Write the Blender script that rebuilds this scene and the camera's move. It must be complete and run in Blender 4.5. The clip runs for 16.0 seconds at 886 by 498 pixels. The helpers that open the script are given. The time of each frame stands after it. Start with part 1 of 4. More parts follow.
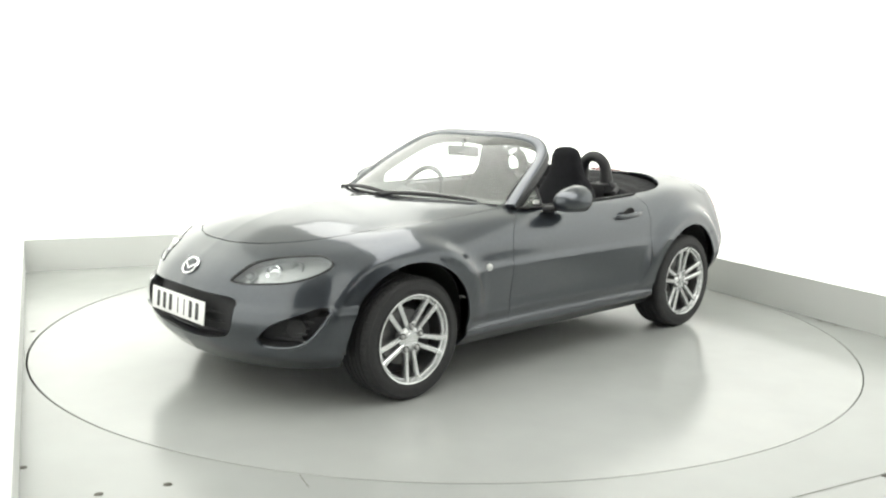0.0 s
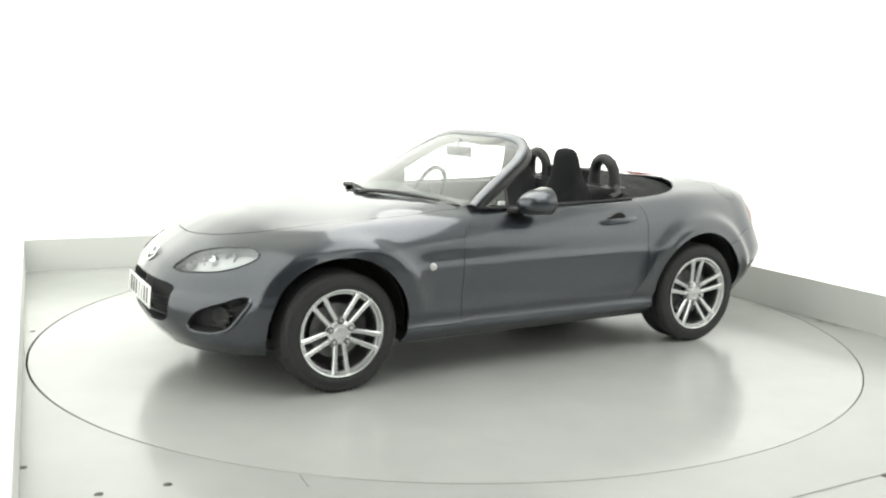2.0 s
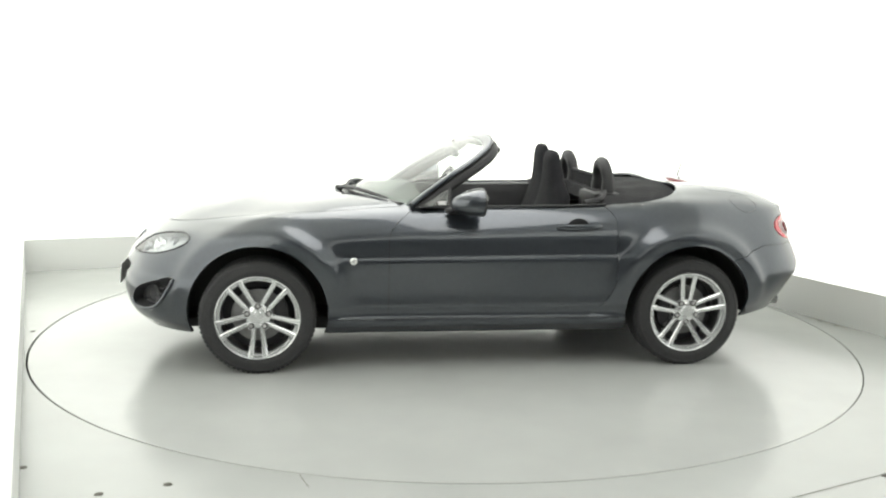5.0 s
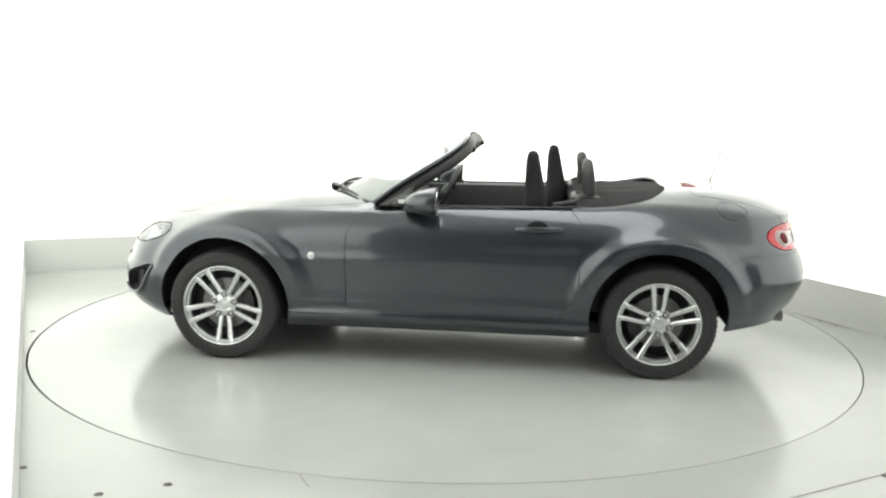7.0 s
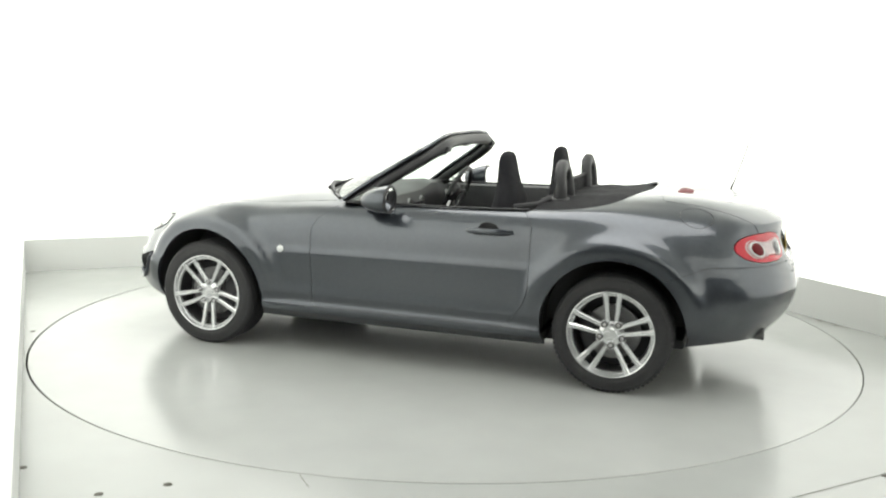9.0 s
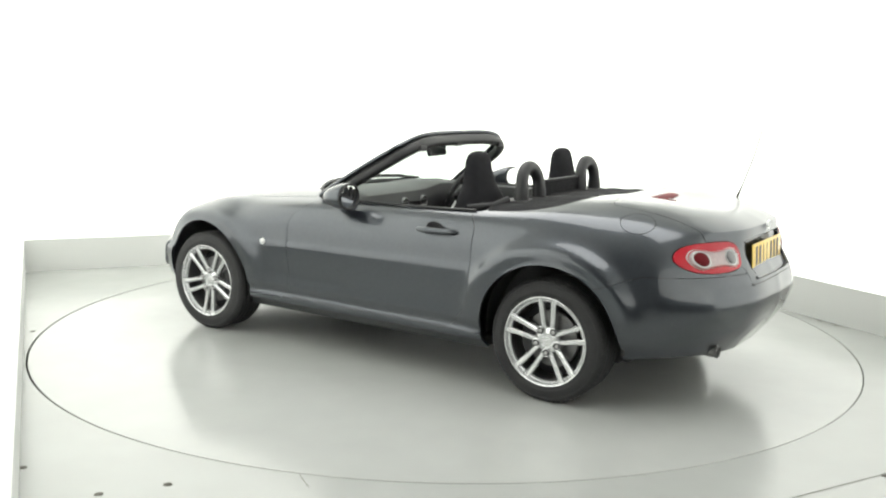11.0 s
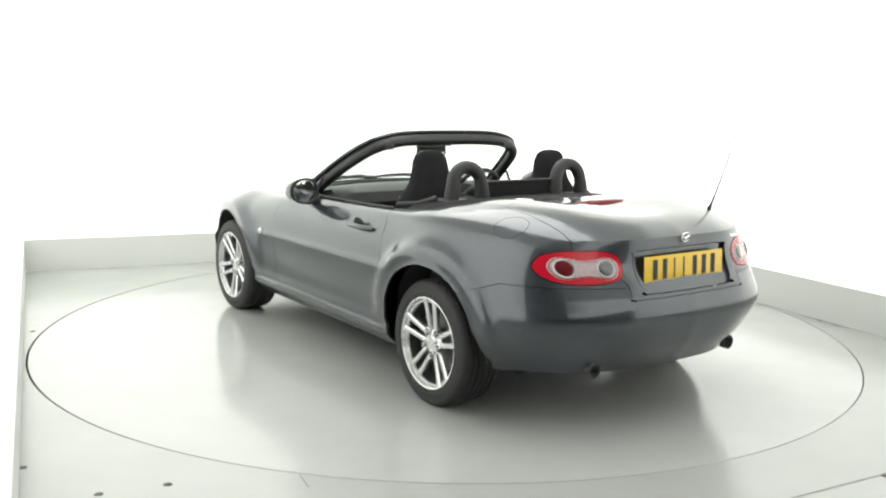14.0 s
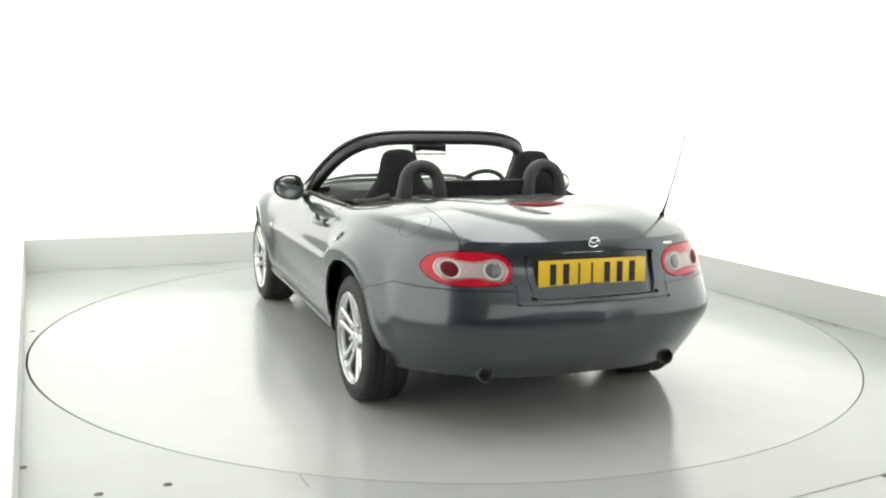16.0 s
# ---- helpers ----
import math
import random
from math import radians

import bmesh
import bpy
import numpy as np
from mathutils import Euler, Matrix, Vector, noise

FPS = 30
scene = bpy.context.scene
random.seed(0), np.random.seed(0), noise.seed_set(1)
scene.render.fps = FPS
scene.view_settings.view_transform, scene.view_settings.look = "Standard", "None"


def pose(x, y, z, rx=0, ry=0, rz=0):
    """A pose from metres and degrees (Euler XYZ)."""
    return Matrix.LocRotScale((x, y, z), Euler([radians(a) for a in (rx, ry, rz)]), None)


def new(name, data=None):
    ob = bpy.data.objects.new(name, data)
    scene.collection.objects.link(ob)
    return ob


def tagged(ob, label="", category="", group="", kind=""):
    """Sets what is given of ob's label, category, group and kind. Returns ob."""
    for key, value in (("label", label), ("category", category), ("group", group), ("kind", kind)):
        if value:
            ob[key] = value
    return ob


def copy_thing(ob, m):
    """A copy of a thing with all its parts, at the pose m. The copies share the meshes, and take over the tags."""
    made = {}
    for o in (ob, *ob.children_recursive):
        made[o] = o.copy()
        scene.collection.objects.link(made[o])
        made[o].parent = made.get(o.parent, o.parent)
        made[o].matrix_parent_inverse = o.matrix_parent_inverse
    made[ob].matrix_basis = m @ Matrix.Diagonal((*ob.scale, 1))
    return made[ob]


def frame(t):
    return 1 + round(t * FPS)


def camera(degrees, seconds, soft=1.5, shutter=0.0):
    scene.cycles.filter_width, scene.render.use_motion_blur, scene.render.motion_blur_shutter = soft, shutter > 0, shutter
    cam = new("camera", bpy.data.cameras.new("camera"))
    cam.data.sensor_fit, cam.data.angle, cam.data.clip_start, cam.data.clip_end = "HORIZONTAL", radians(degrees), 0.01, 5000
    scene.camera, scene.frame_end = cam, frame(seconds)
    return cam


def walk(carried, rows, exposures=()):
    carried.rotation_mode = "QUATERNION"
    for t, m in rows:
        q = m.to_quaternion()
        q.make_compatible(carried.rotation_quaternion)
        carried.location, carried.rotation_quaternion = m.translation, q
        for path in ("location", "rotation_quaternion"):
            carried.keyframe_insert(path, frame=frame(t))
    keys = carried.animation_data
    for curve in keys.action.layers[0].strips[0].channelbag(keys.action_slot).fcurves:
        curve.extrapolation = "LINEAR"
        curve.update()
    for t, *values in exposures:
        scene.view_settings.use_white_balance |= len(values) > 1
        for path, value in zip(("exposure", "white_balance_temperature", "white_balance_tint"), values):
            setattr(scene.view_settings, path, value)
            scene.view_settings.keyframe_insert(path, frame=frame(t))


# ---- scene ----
# ------------------------------------------------------------------ camera
EYE = (0.0, -5.75, 1.445)
cam = camera(51.32, 16.0, soft=2.2)
VIEW = Matrix.Translation(EYE) @ pose(0, 0, 0, 0, 0, 0.26) @ pose(0, 0, 0, 90 - 9.37, 0, 0) @ pose(0, 0, 0, 0, 0, 1.22)
walk(cam, [(0.0, VIEW), (16.0, VIEW)])

# ------------------------------------------------------------------ light
world = bpy.data.worlds.new("studio")
world.use_nodes = True
world.node_tree.nodes["Background"].inputs[0].default_value = (1, 1, 1, 1)
world.node_tree.nodes["Background"].inputs[1].default_value = 0.05
scene.world = world
scene.view_settings.exposure = 0.0

# the booth stands at an angle to the line of sight; u runs across it, v to its back
TURN = radians(24.2)
U = Vector((math.cos(TURN), math.sin(TURN), 0))
V = Vector((-math.sin(TURN), math.cos(TURN), 0))
LEFT, RIGHT, BACK, NEAR, TALL = -2.479, 2.47, 2.68, -6.6, 3.3


def booth(u, v, z):
    return U * u + V * v + Vector((0, 0, z))


def area_lamp(name, u, v, z, su, sv, power, colour=(1, 1, 1)):
    data = bpy.data.lights.new(name, "AREA")
    data.shape, data.size, data.size_y, data.energy, data.color = "RECTANGLE", su, sv, power, colour
    ob = new(name, data)
    ob.matrix_world = Matrix.Translation(booth(u, v, z)) @ Matrix.Rotation(TURN, 4, "Z")
    return ob


# one long light panel along the ceiling
area_lamp("ceiling_panel_lamp", 0.0, -0.6, TALL - 0.08, 1.5, 6.2, 92, (1.0, 0.996, 0.965))


# ------------------------------------------------------------------ materials
def material(name, colour, rough=0.5, metal=0.0, coat=0.0, grain=0.0, scale=40.0, bump=0.0, spread=0.0, emit=0.0, **more):
    m = bpy.data.materials.new(name)
    m.use_nodes = True
    nt = m.node_tree
    b = nt.nodes["Principled BSDF"]
    b.inputs["Base Color"].default_value = (*colour, 1)
    b.inputs["Roughness"].default_value = rough
    b.inputs["Metallic"].default_value = metal
    b.inputs["Coat Weight"].default_value = coat
    b.inputs["Coat Roughness"].default_value = 0.03
    for k, val in more.items():
        b.inputs[k.replace("_", " ")].default_value = val
    if emit:
        b.inputs["Emission Color"].default_value = (*colour, 1)
        b.inputs["Emission Strength"].default_value = emit
    if grain or bump or spread:
        tc = nt.nodes.new("ShaderNodeTexCoord")
        n1 = nt.nodes.new("ShaderNodeTexNoise")
        n1.inputs["Scale"].default_value, n1.inputs["Detail"].default_value = scale, 6
        n2 = nt.nodes.new("ShaderNodeTexNoise")
        n2.inputs["Scale"].default_value, n2.inputs["Detail"].default_value = scale / 18, 3
        for n in (n1, n2):
            nt.links.new(tc.outputs["Object"], n.inputs["Vector"])
        mixn = nt.nodes.new("ShaderNodeMath")
        mixn.operation = "ADD"
        nt.links.new(n1.outputs["Fac"], mixn.inputs[0])
        nt.links.new(n2.outputs["Fac"], mixn.inputs[1])
        if grain:
            ramp = nt.nodes.new("ShaderNodeMapRange")
            ramp.inputs["From Min"].default_value, ramp.inputs["From Max"].default_value = 0.6, 1.4
            ramp.inputs["To Min"].default_value, ramp.inputs["To Max"].default_value = 1 - grain, 1 + grain
            nt.links.new(mixn.outputs[0], ramp.inputs["Value"])
            mul = nt.nodes.new("ShaderNodeVectorMath")
            mul.operation = "SCALE"
            mul.inputs[0].default_value = colour
            nt.links.new(ramp.outputs[0], mul.inputs["Scale"])
            nt.links.new(mul.outputs[0], b.inputs["Base Color"])
        if spread:
            rr = nt.nodes.new("ShaderNodeMapRange")
            rr.inputs["From Min"].default_value, rr.inputs["From Max"].default_value = 0.6, 1.4
            rr.inputs["To Min"].default_value, rr.inputs["To Max"].default_value = max(0, rough - spread), rough + spread
            nt.links.new(mixn.outputs[0], rr.inputs["Value"])
            nt.links.new(rr.outputs[0], b.inputs["Roughness"])
        if bump:
            bp = nt.nodes.new("ShaderNodeBump")
            bp.inputs["Strength"].default_value, bp.inputs["Distance"].default_value = bump, 0.002
            nt.links.new(n1.outputs["Fac"], bp.inputs["Height"])
            nt.links.new(bp.outputs[0], b.inputs["Normal"])
    return m


def sheet_glass(name, tint, ior, haze=0.0):
    """Clear glass without bending: see-through with a mirror gloss that grows towards grazing."""
    m = bpy.data.materials.new(name)
    m.use_nodes = True
    nt = m.node_tree
    nt.nodes.remove(nt.nodes["Principled BSDF"])
    clear, gloss, mixs, fres = (nt.nodes.new("ShaderNode" + k) for k in ("BsdfTransparent", "BsdfGlossy", "MixShader", "LayerWeight"))
    clear.inputs[0].default_value = (*tint, 1)
    gloss.inputs["Roughness"].default_value = 0.03
    fres.inputs["Blend"].default_value = 0.5
    steep, gain = nt.nodes.new("ShaderNodeMath"), nt.nodes.new("ShaderNodeMath")
    steep.operation, gain.operation = "POWER", "MULTIPLY_ADD"
    steep.inputs[1].default_value = 5.0
    head_on = ((ior - 1) / (ior + 1)) ** 2
    gain.inputs[1].default_value, gain.inputs[2].default_value = 0.9 if ior > 1.1 else 0.0, head_on
    nt.links.new(fres.outputs["Facing"], steep.inputs[0])
    nt.links.new(steep.outputs[0], gain.inputs[0])
    nt.links.new(gain.outputs[0], mixs.inputs[0])
    nt.links.new(clear.outputs[0], mixs.inputs[1])
    nt.links.new(gloss.outputs[0], mixs.inputs[2])
    last = mixs
    if haze:
        # whitish reflection haze, put into the glass as a diffuse colour
        haze_white, last = nt.nodes.new("ShaderNodeBsdfDiffuse"), nt.nodes.new("ShaderNodeMixShader")
        haze_white.inputs[0].default_value = (0.7, 0.71, 0.68, 1)
        last.inputs[0].default_value = haze
        nt.links.new(mixs.outputs[0], last.inputs[1])
        nt.links.new(haze_white.outputs[0], last.inputs[2])
    nt.links.new(last.outputs[0], nt.nodes["Material Output"].inputs[0])
    return m


FLOOR = material("painted_steel_floor", (0.385, 0.396, 0.382), 0.20, grain=0.05, scale=3.0, spread=0.04)
DISC = material("painted_turntable", (0.432, 0.443, 0.428), 0.17, grain=0.05, scale=3.5, spread=0.04)
PANEL = material("kick_panel_paint", (0.64, 0.65, 0.63), 0.45, grain=0.02, scale=4.0)
# plain white walls with an added glow that lights floor and car
GLOW_WALL = material("glowing_white_wall", (0.95, 0.96, 0.92), 0.9, grain=0.012, scale=1.2, emit=0.98)
PLASTER = material("white_wall_paint", (0.82, 0.82, 0.8), 0.8, grain=0.02, scale=3.0)
DARKWALL = material("dark_unseen_wall", (0.12, 0.122, 0.125), 0.6, grain=0.05, scale=6.0)
PIT = material("dark_gap", (0.02, 0.02, 0.02), 0.9)
SCREW = material("dull_screw_steel", (0.10, 0.095, 0.08), 0.6, metal=0.4, grain=0.3, scale=300)
PAINT = material("graphite_metallic_paint", (0.058, 0.0655, 0.077), 0.32, metal=0.85, coat=1.0, Coat_IOR=1.6, Coat_Roughness=0.085, Specular_Tint=(0.5, 0.5, 0.5, 1), grain=0.06, scale=900)
UNDER = material("black_underbody_plastic", (0.028, 0.028, 0.030), 0.75, grain=0.2, scale=60)
TRIM = material("black_trim_plastic", (0.018, 0.018, 0.0195), 0.5, grain=0.15, scale=200, bump=0.1)
FABRIC = material("black_seat_cloth", (0.012, 0.012, 0.014), 0.9, Specular_IOR_Level=0.25, grain=0.35, scale=350, bump=0.5)
CANVAS = material("black_soft_top_canvas", (0.014, 0.014, 0.0155), 0.92, Specular_IOR_Level=0.25, grain=0.35, scale=500, bump=0.4)
RUBBER = material("tyre_rubber", (0.023, 0.023, 0.024), 0.70, grain=0.25, scale=70, bump=0.1)
ALLOY = material("silver_alloy", (0.72, 0.73, 0.735), 0.26, metal=0.85, coat=0.4, grain=0.04, scale=120)
STEEL = material("brake_steel", (0.20, 0.20, 0.20), 0.45, metal=0.9, grain=0.2, scale=90)
# the rim's alloy again, darkened: the shade behind the spokes is in this colour
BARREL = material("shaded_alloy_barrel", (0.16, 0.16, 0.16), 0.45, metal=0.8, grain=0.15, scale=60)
MAST = material("dark_aerial_wire", (0.05, 0.05, 0.05), 0.5)
LENS_RED = material("red_lamp_lens", (0.48, 0.005, 0.020), 0.2, coat=0.5, Specular_IOR_Level=0.25)
LENS_DARK = material("dark_red_lamp_lens", (0.12, 0.005, 0.009), 0.55, Specular_IOR_Level=0.15)
LENS_CLEAR = material("pale_lamp_lens", (0.42, 0.33, 0.33), 0.2, coat=0.6, grain=0.25, scale=60)
LENS_SMOKE = material("smoky_lamp_lens", (0.11, 0.11, 0.115), 0.2, coat=1.0)
REFLECTOR = material("lamp_reflector", (0.44, 0.45, 0.46), 0.30, metal=0.8)
BEZEL = material("grey_lamp_bezel", (0.58, 0.58, 0.58), 0.3, metal=0.5)
GLASS = sheet_glass("clear_glass", (0.90, 0.96, 0.93), 1.6, 0.13)
GLASS_BACK = sheet_glass("clear_glass_inside", (0.98, 0.99, 0.985), 1.02)
LAMP_GLASS = sheet_glass("lamp_glass", (0.96, 0.97, 0.97), 1.45)
MIRROR = material("mirror_glass", (0.9, 0.91, 0.91), 0.02, metal=1.0)
YELLOW = material("yellow_plate", (0.86, 0.56, 0.03), 0.35, coat=0.4, grain=0.03, scale=60)
WHITE_PLATE = material("white_plate", (0.82, 0.82, 0.80), 0.35, coat=0.4)
INK = material("black_plate_ink", (0.015, 0.015, 0.015), 0.5)
WHITE_LENS = material("white_repeater_lens", (0.75, 0.76, 0.74), 0.2, coat=1.0)
CHROME = material("chrome", (0.85, 0.86, 0.87), 0.08, metal=1.0)


# ------------------------------------------------------------------ mesh helpers
def part(name, bm, mat, parent=None, label="", smooth=True):
    me = bpy.data.meshes.new(name)
    bmesh.ops.recalc_face_normals(bm, faces=bm.faces) if name not in OPEN else None
    bm.to_mesh(me)
    bm.free()
    for m in (mat if isinstance(mat, (list, tuple)) else [mat]):
        me.materials.append(m)
    if smooth:
        me.polygons.foreach_set("use_smooth", [True] * len(me.polygons))
        me.set_sharp_from_angle(angle=radians(38))
    ob = new(name, me)
    ob.parent = parent
    if label:
        ob["label"] = label
    return ob


OPEN = set()


def box(bm, x0, x1, y0, y1, z0, z1, bevel=0.0):
    r = bmesh.ops.create_cube(bm, size=1.0, matrix=Matrix.LocRotScale(((x0 + x1) / 2, (y0 + y1) / 2, (z0 + z1) / 2), None, (x1 - x0, y1 - y0, z1 - z0)))
    if bevel:
        es = {e for v in r["verts"] for e in v.link_edges}
        bmesh.ops.bevel(bm, geom=list(es), offset=bevel, segments=2, affect="EDGES", profile=0.6)
    return r["verts"]


def lathe(bm, profile, n=64, closed=False):
    """Turns a profile of (radius, y) about the y axis."""
    rings = []
    for k in range(n):
        a = 2 * math.pi * k / n
        rings.append([bm.verts.new((r * math.cos(a), y, r * math.sin(a))) for r, y in profile])
    m = len(profile)
    for k in range(n):
        p, q = rings[k], rings[(k + 1) % n]
        for i in range(m if closed else m - 1):
            j = (i + 1) % m
            bm.faces.new((p[i], p[j], q[j], q[i]))


def tube(bm, pts, radius, n=10, caps=True):
    """A round bar along points; radius a number or one per point."""
    pts = [Vector(p) for p in pts]
    rad = radius if isinstance(radius, (list, tuple)) else [radius] * len(pts)
    rings, up = [], Vector((0.013, 0.027, 1))
    for i, p in enumerate(pts):
        d = (pts[min(i + 1, len(pts) - 1)] - pts[max(i - 1, 0)]).normalized()
        s = d.cross(up)
        s = d.cross(Vector((1, 0.02, 0))) if s.length < 0.15 else s
        s.normalize()
        w = d.cross(s)
        rings.append([bm.verts.new(p + (s * math.cos(2 * math.pi * k / n) + w * math.sin(2 * math.pi * k / n)) * rad[i]) for k in range(n)])
    for a, b in zip(rings, rings[1:]):
        for k in range(n):
            bm.faces.new((a[k], a[(k + 1) % n], b[(k + 1) % n], b[k]))
    if caps:
        bm.faces.new(rings[0])
        bm.faces.new(rings[-1][::-1])


def spline(ps, t):
    """Smooth curve through control points at parameter t in 0..len-1."""
    n = len(ps)
    i = min(int(t), n - 2)
    f = t - i
    p1, p2 = ps[i], ps[i + 1]
    p0 = ps[i - 1] if i else p1 * 2 - p2
    p3 = ps[i + 2] if i + 2 < n else p2 * 2 - p1
    l0, l1, l2 = max((p1 - p0).length, 1e-4), max((p2 - p1).length, 1e-4), max((p3 - p2).length, 1e-4)
    m1 = ((p1 - p0) / l0 * l1 + (p2 - p1) / l1 * l0) / (l0 + l1) * l1
    m2 = ((p2 - p1) / l1 * l2 + (p3 - p2) / l2 * l1) / (l1 + l2) * l1
    f2, f3 = f * f, f * f * f
    return p1 * (2 * f3 - 3 * f2 + 1) + m1 * (f3 - 2 * f2 + f) + p2 * (3 * f2 - 2 * f3) + m2 * (f3 - f2)


# ------------------------------------------------------------------ the booth
def quad_wall(name, a, b, z0, z1, thick, mat, label):
    """An upright slab from booth point a to b (u, v), thickness to its outside."""
    bm = bmesh.new()
    p, q = booth(*a, 0), booth(*b, 0)
    out = (q - p).normalized().cross(Vector((0, 0, 1)))
    vs = [bm.verts.new(w + Vector((0, 0, z))) for z in (z0, z1) for w in (p, q, q + out * thick, p + out * thick)]
    for f in ((0, 1, 2, 3), (4, 5, 6, 7), (0, 1, 5, 4), (1, 2, 6, 5), (2, 3, 7, 6), (3, 0, 4, 7)):
        bm.faces.new([vs[i] for i in f])
    return tagged(part(name, bm, mat, smooth=False), label, "wall", kind="structure")


KICK = 0.255
RADIUS, SKEW = 2.448, 0.06
HOLE = Vector((-0.0025, 0.0020, 0))
# unseen dark stretch of wall, added so that the flank mirrors something dark
quad_wall("wall_west_dark", (LEFT, NEAR), (LEFT, -2.8), KICK, TALL, -0.1, DARKWALL, "unseen dark grey wall piece added to darken the car's reflections")
quad_wall("wall_west", (LEFT, -2.8), (LEFT, BACK), KICK, TALL, -0.1, GLOW_WALL, "plain white wall above the kick panel, with an added glow")
quad_wall("wall_north", (LEFT, BACK), (RIGHT, BACK), KICK, TALL, -0.1, GLOW_WALL, "plain white wall above the kick panel, with an added glow")
quad_wall("wall_east", (RIGHT - SKEW * BACK, BACK), (RIGHT - SKEW * NEAR, NEAR), KICK, TALL, -0.1, GLOW_WALL, "plain white wall above the kick panel, with an added glow")
quad_wall("wall_south", (RIGHT - SKEW * NEAR, NEAR), (LEFT, NEAR), 2.05, TALL, -0.1, GLOW_WALL, "unseen white end wall with an added glow, above the dark wall")
# unseen dark lower end wall, added for dark reflections in the paint
quad_wall("wall_south_dark", (RIGHT - SKEW * NEAR, NEAR), (LEFT, NEAR), 0.0, 2.05, -0.1, DARKWALL, "unseen dark grey end wall added to darken the car's reflections")


def booth_floor():
    """One sheet with a round hole for the turntable."""
    bm = bmesh.new()
    n, r = 240, RADIUS + 0.005
    inner, low, outer = [], [], []
    for k in range(n):
        a = 2 * math.pi * k / n
        d = U * math.cos(a) + V * math.sin(a)
        inner.append(bm.verts.new(d * r + HOLE))
        low.append(bm.verts.new(d * r + HOLE + Vector((0, 0, -0.05))))
        cu, cv = math.cos(a), math.sin(a)
        s = min((RIGHT + 0.1) / (cu + SKEW * cv) if cu + SKEW * cv > 1e-6 else 1e9, (LEFT - 0.1) / cu if cu < -1e-6 else 1e9, (BACK + 0.1) / cv if cv > 1e-6 else 1e9, (NEAR - 0.1) / cv if cv < -1e-6 else 1e9)
        outer.append(bm.verts.new(booth(cu * s, cv * s, 0)))
    for k in range(n):
        j = (k + 1) % n
        bm.faces.new((inner[k], outer[k], outer[j], inner[j]))
        bm.faces.new((low[k], inner[k], inner[j], low[j]))
    for cu, cv in ((RIGHT + .1 - SKEW * (BACK + .1), BACK + .1), (LEFT - .1, BACK + .1), (LEFT - .1, NEAR - .1), (RIGHT + .1 - SKEW * (NEAR - .1), NEAR - .1)):
        c = booth(cu, cv, 0)
        o = sorted(range(n), key=lambda k: (outer[k].co - c).length)[:2]
        if (outer[o[0]].co - c).length > 1e-4:
            bm.faces.new((outer[o[0]], outer[o[1]], bm.verts.new(c)))
    return tagged(part("floor", bm, FLOOR, smooth=False), "glossy light grey painted floor sheet round a turntable", "floor", kind="structure")


booth_floor()
bm = bmesh.new()
bmesh.ops.create_circle(bm, cap_ends=True, radius=RADIUS + 0.3, segments=64, matrix=Matrix.Translation((0, 0, -0.05)))
tagged(part("turntable_pit", bm, PIT, smooth=False), "dark pit under the turntable", "pit", kind="structure")
bm = bmesh.new()
lathe(bm, [(0.0001, 0.0), (RADIUS - 0.006, 0.0), (RADIUS - 0.004, -0.002), (RADIUS - 0.004, -0.04), (0.0001, -0.04)], 240)
bmesh.ops.transform(bm, matrix=Matrix.Rotation(radians(90), 4, "X"), verts=bm.verts)
turntable = tagged(part("turntable", bm, DISC), "large round light grey glossy turntable flush with the floor", "turntable")
bm = bmesh.new()
cs = [booth(u, v, z) for z in (TALL, TALL + 0.1) for u, v in ((LEFT - .1, NEAR - .1), (RIGHT + .1 - SKEW * (NEAR - .1), NEAR - .1), (RIGHT + .1 - SKEW * (BACK + .1), BACK + .1), (LEFT - .1, BACK + .1))]
vs = [bm.verts.new(c) for c in cs]
for f in ((0, 1, 2, 3), (4, 5, 6, 7), (0, 1, 5, 4), (1, 2, 6, 5), (2, 3, 7, 6), (3, 0, 4, 7)):
    bm.faces.new([vs[i] for i in f])
tagged(part("ceiling", bm, PLASTER, smooth=False), "plain white ceiling of the booth", "ceiling", kind="structure")
quad_wall("baseboard_north", (LEFT, BACK - 0.012), (RIGHT, BACK - 0.012), 0.0, KICK + 0.004, -0.11, PANEL, "light grey kick panel along the back wall")
quad_wall("baseboard_east", (RIGHT - SKEW * BACK - 0.012, BACK - 0.013), (RIGHT - SKEW * NEAR - 0.012, NEAR), 0.0, KICK + 0.004, -0.11, PANEL, "light grey kick panel along the side wall")
quad_wall("baseboard_west", (LEFT + 0.012, NEAR), (LEFT + 0.012, BACK - 0.013), 0.0, KICK + 0.004, -0.11, PANEL, "light grey kick panel along the side wall")


# ------------------------------------------------------------------ the car: x forward, y to its left, z up, origin on the floor between the axles
car = new("convertible_car")
tagged(car, "dark graphite grey two-seat roadster with its soft top folded down", "car")
AXLE, HUB_Y, WHEEL_R = 1.165, 0.735, 0.300


def ring(*ps):
    return [Vector((x if x < 1.35 else 1.35 + (x - 1.35) * 0.93, y, z)) for x, y, z in ps]


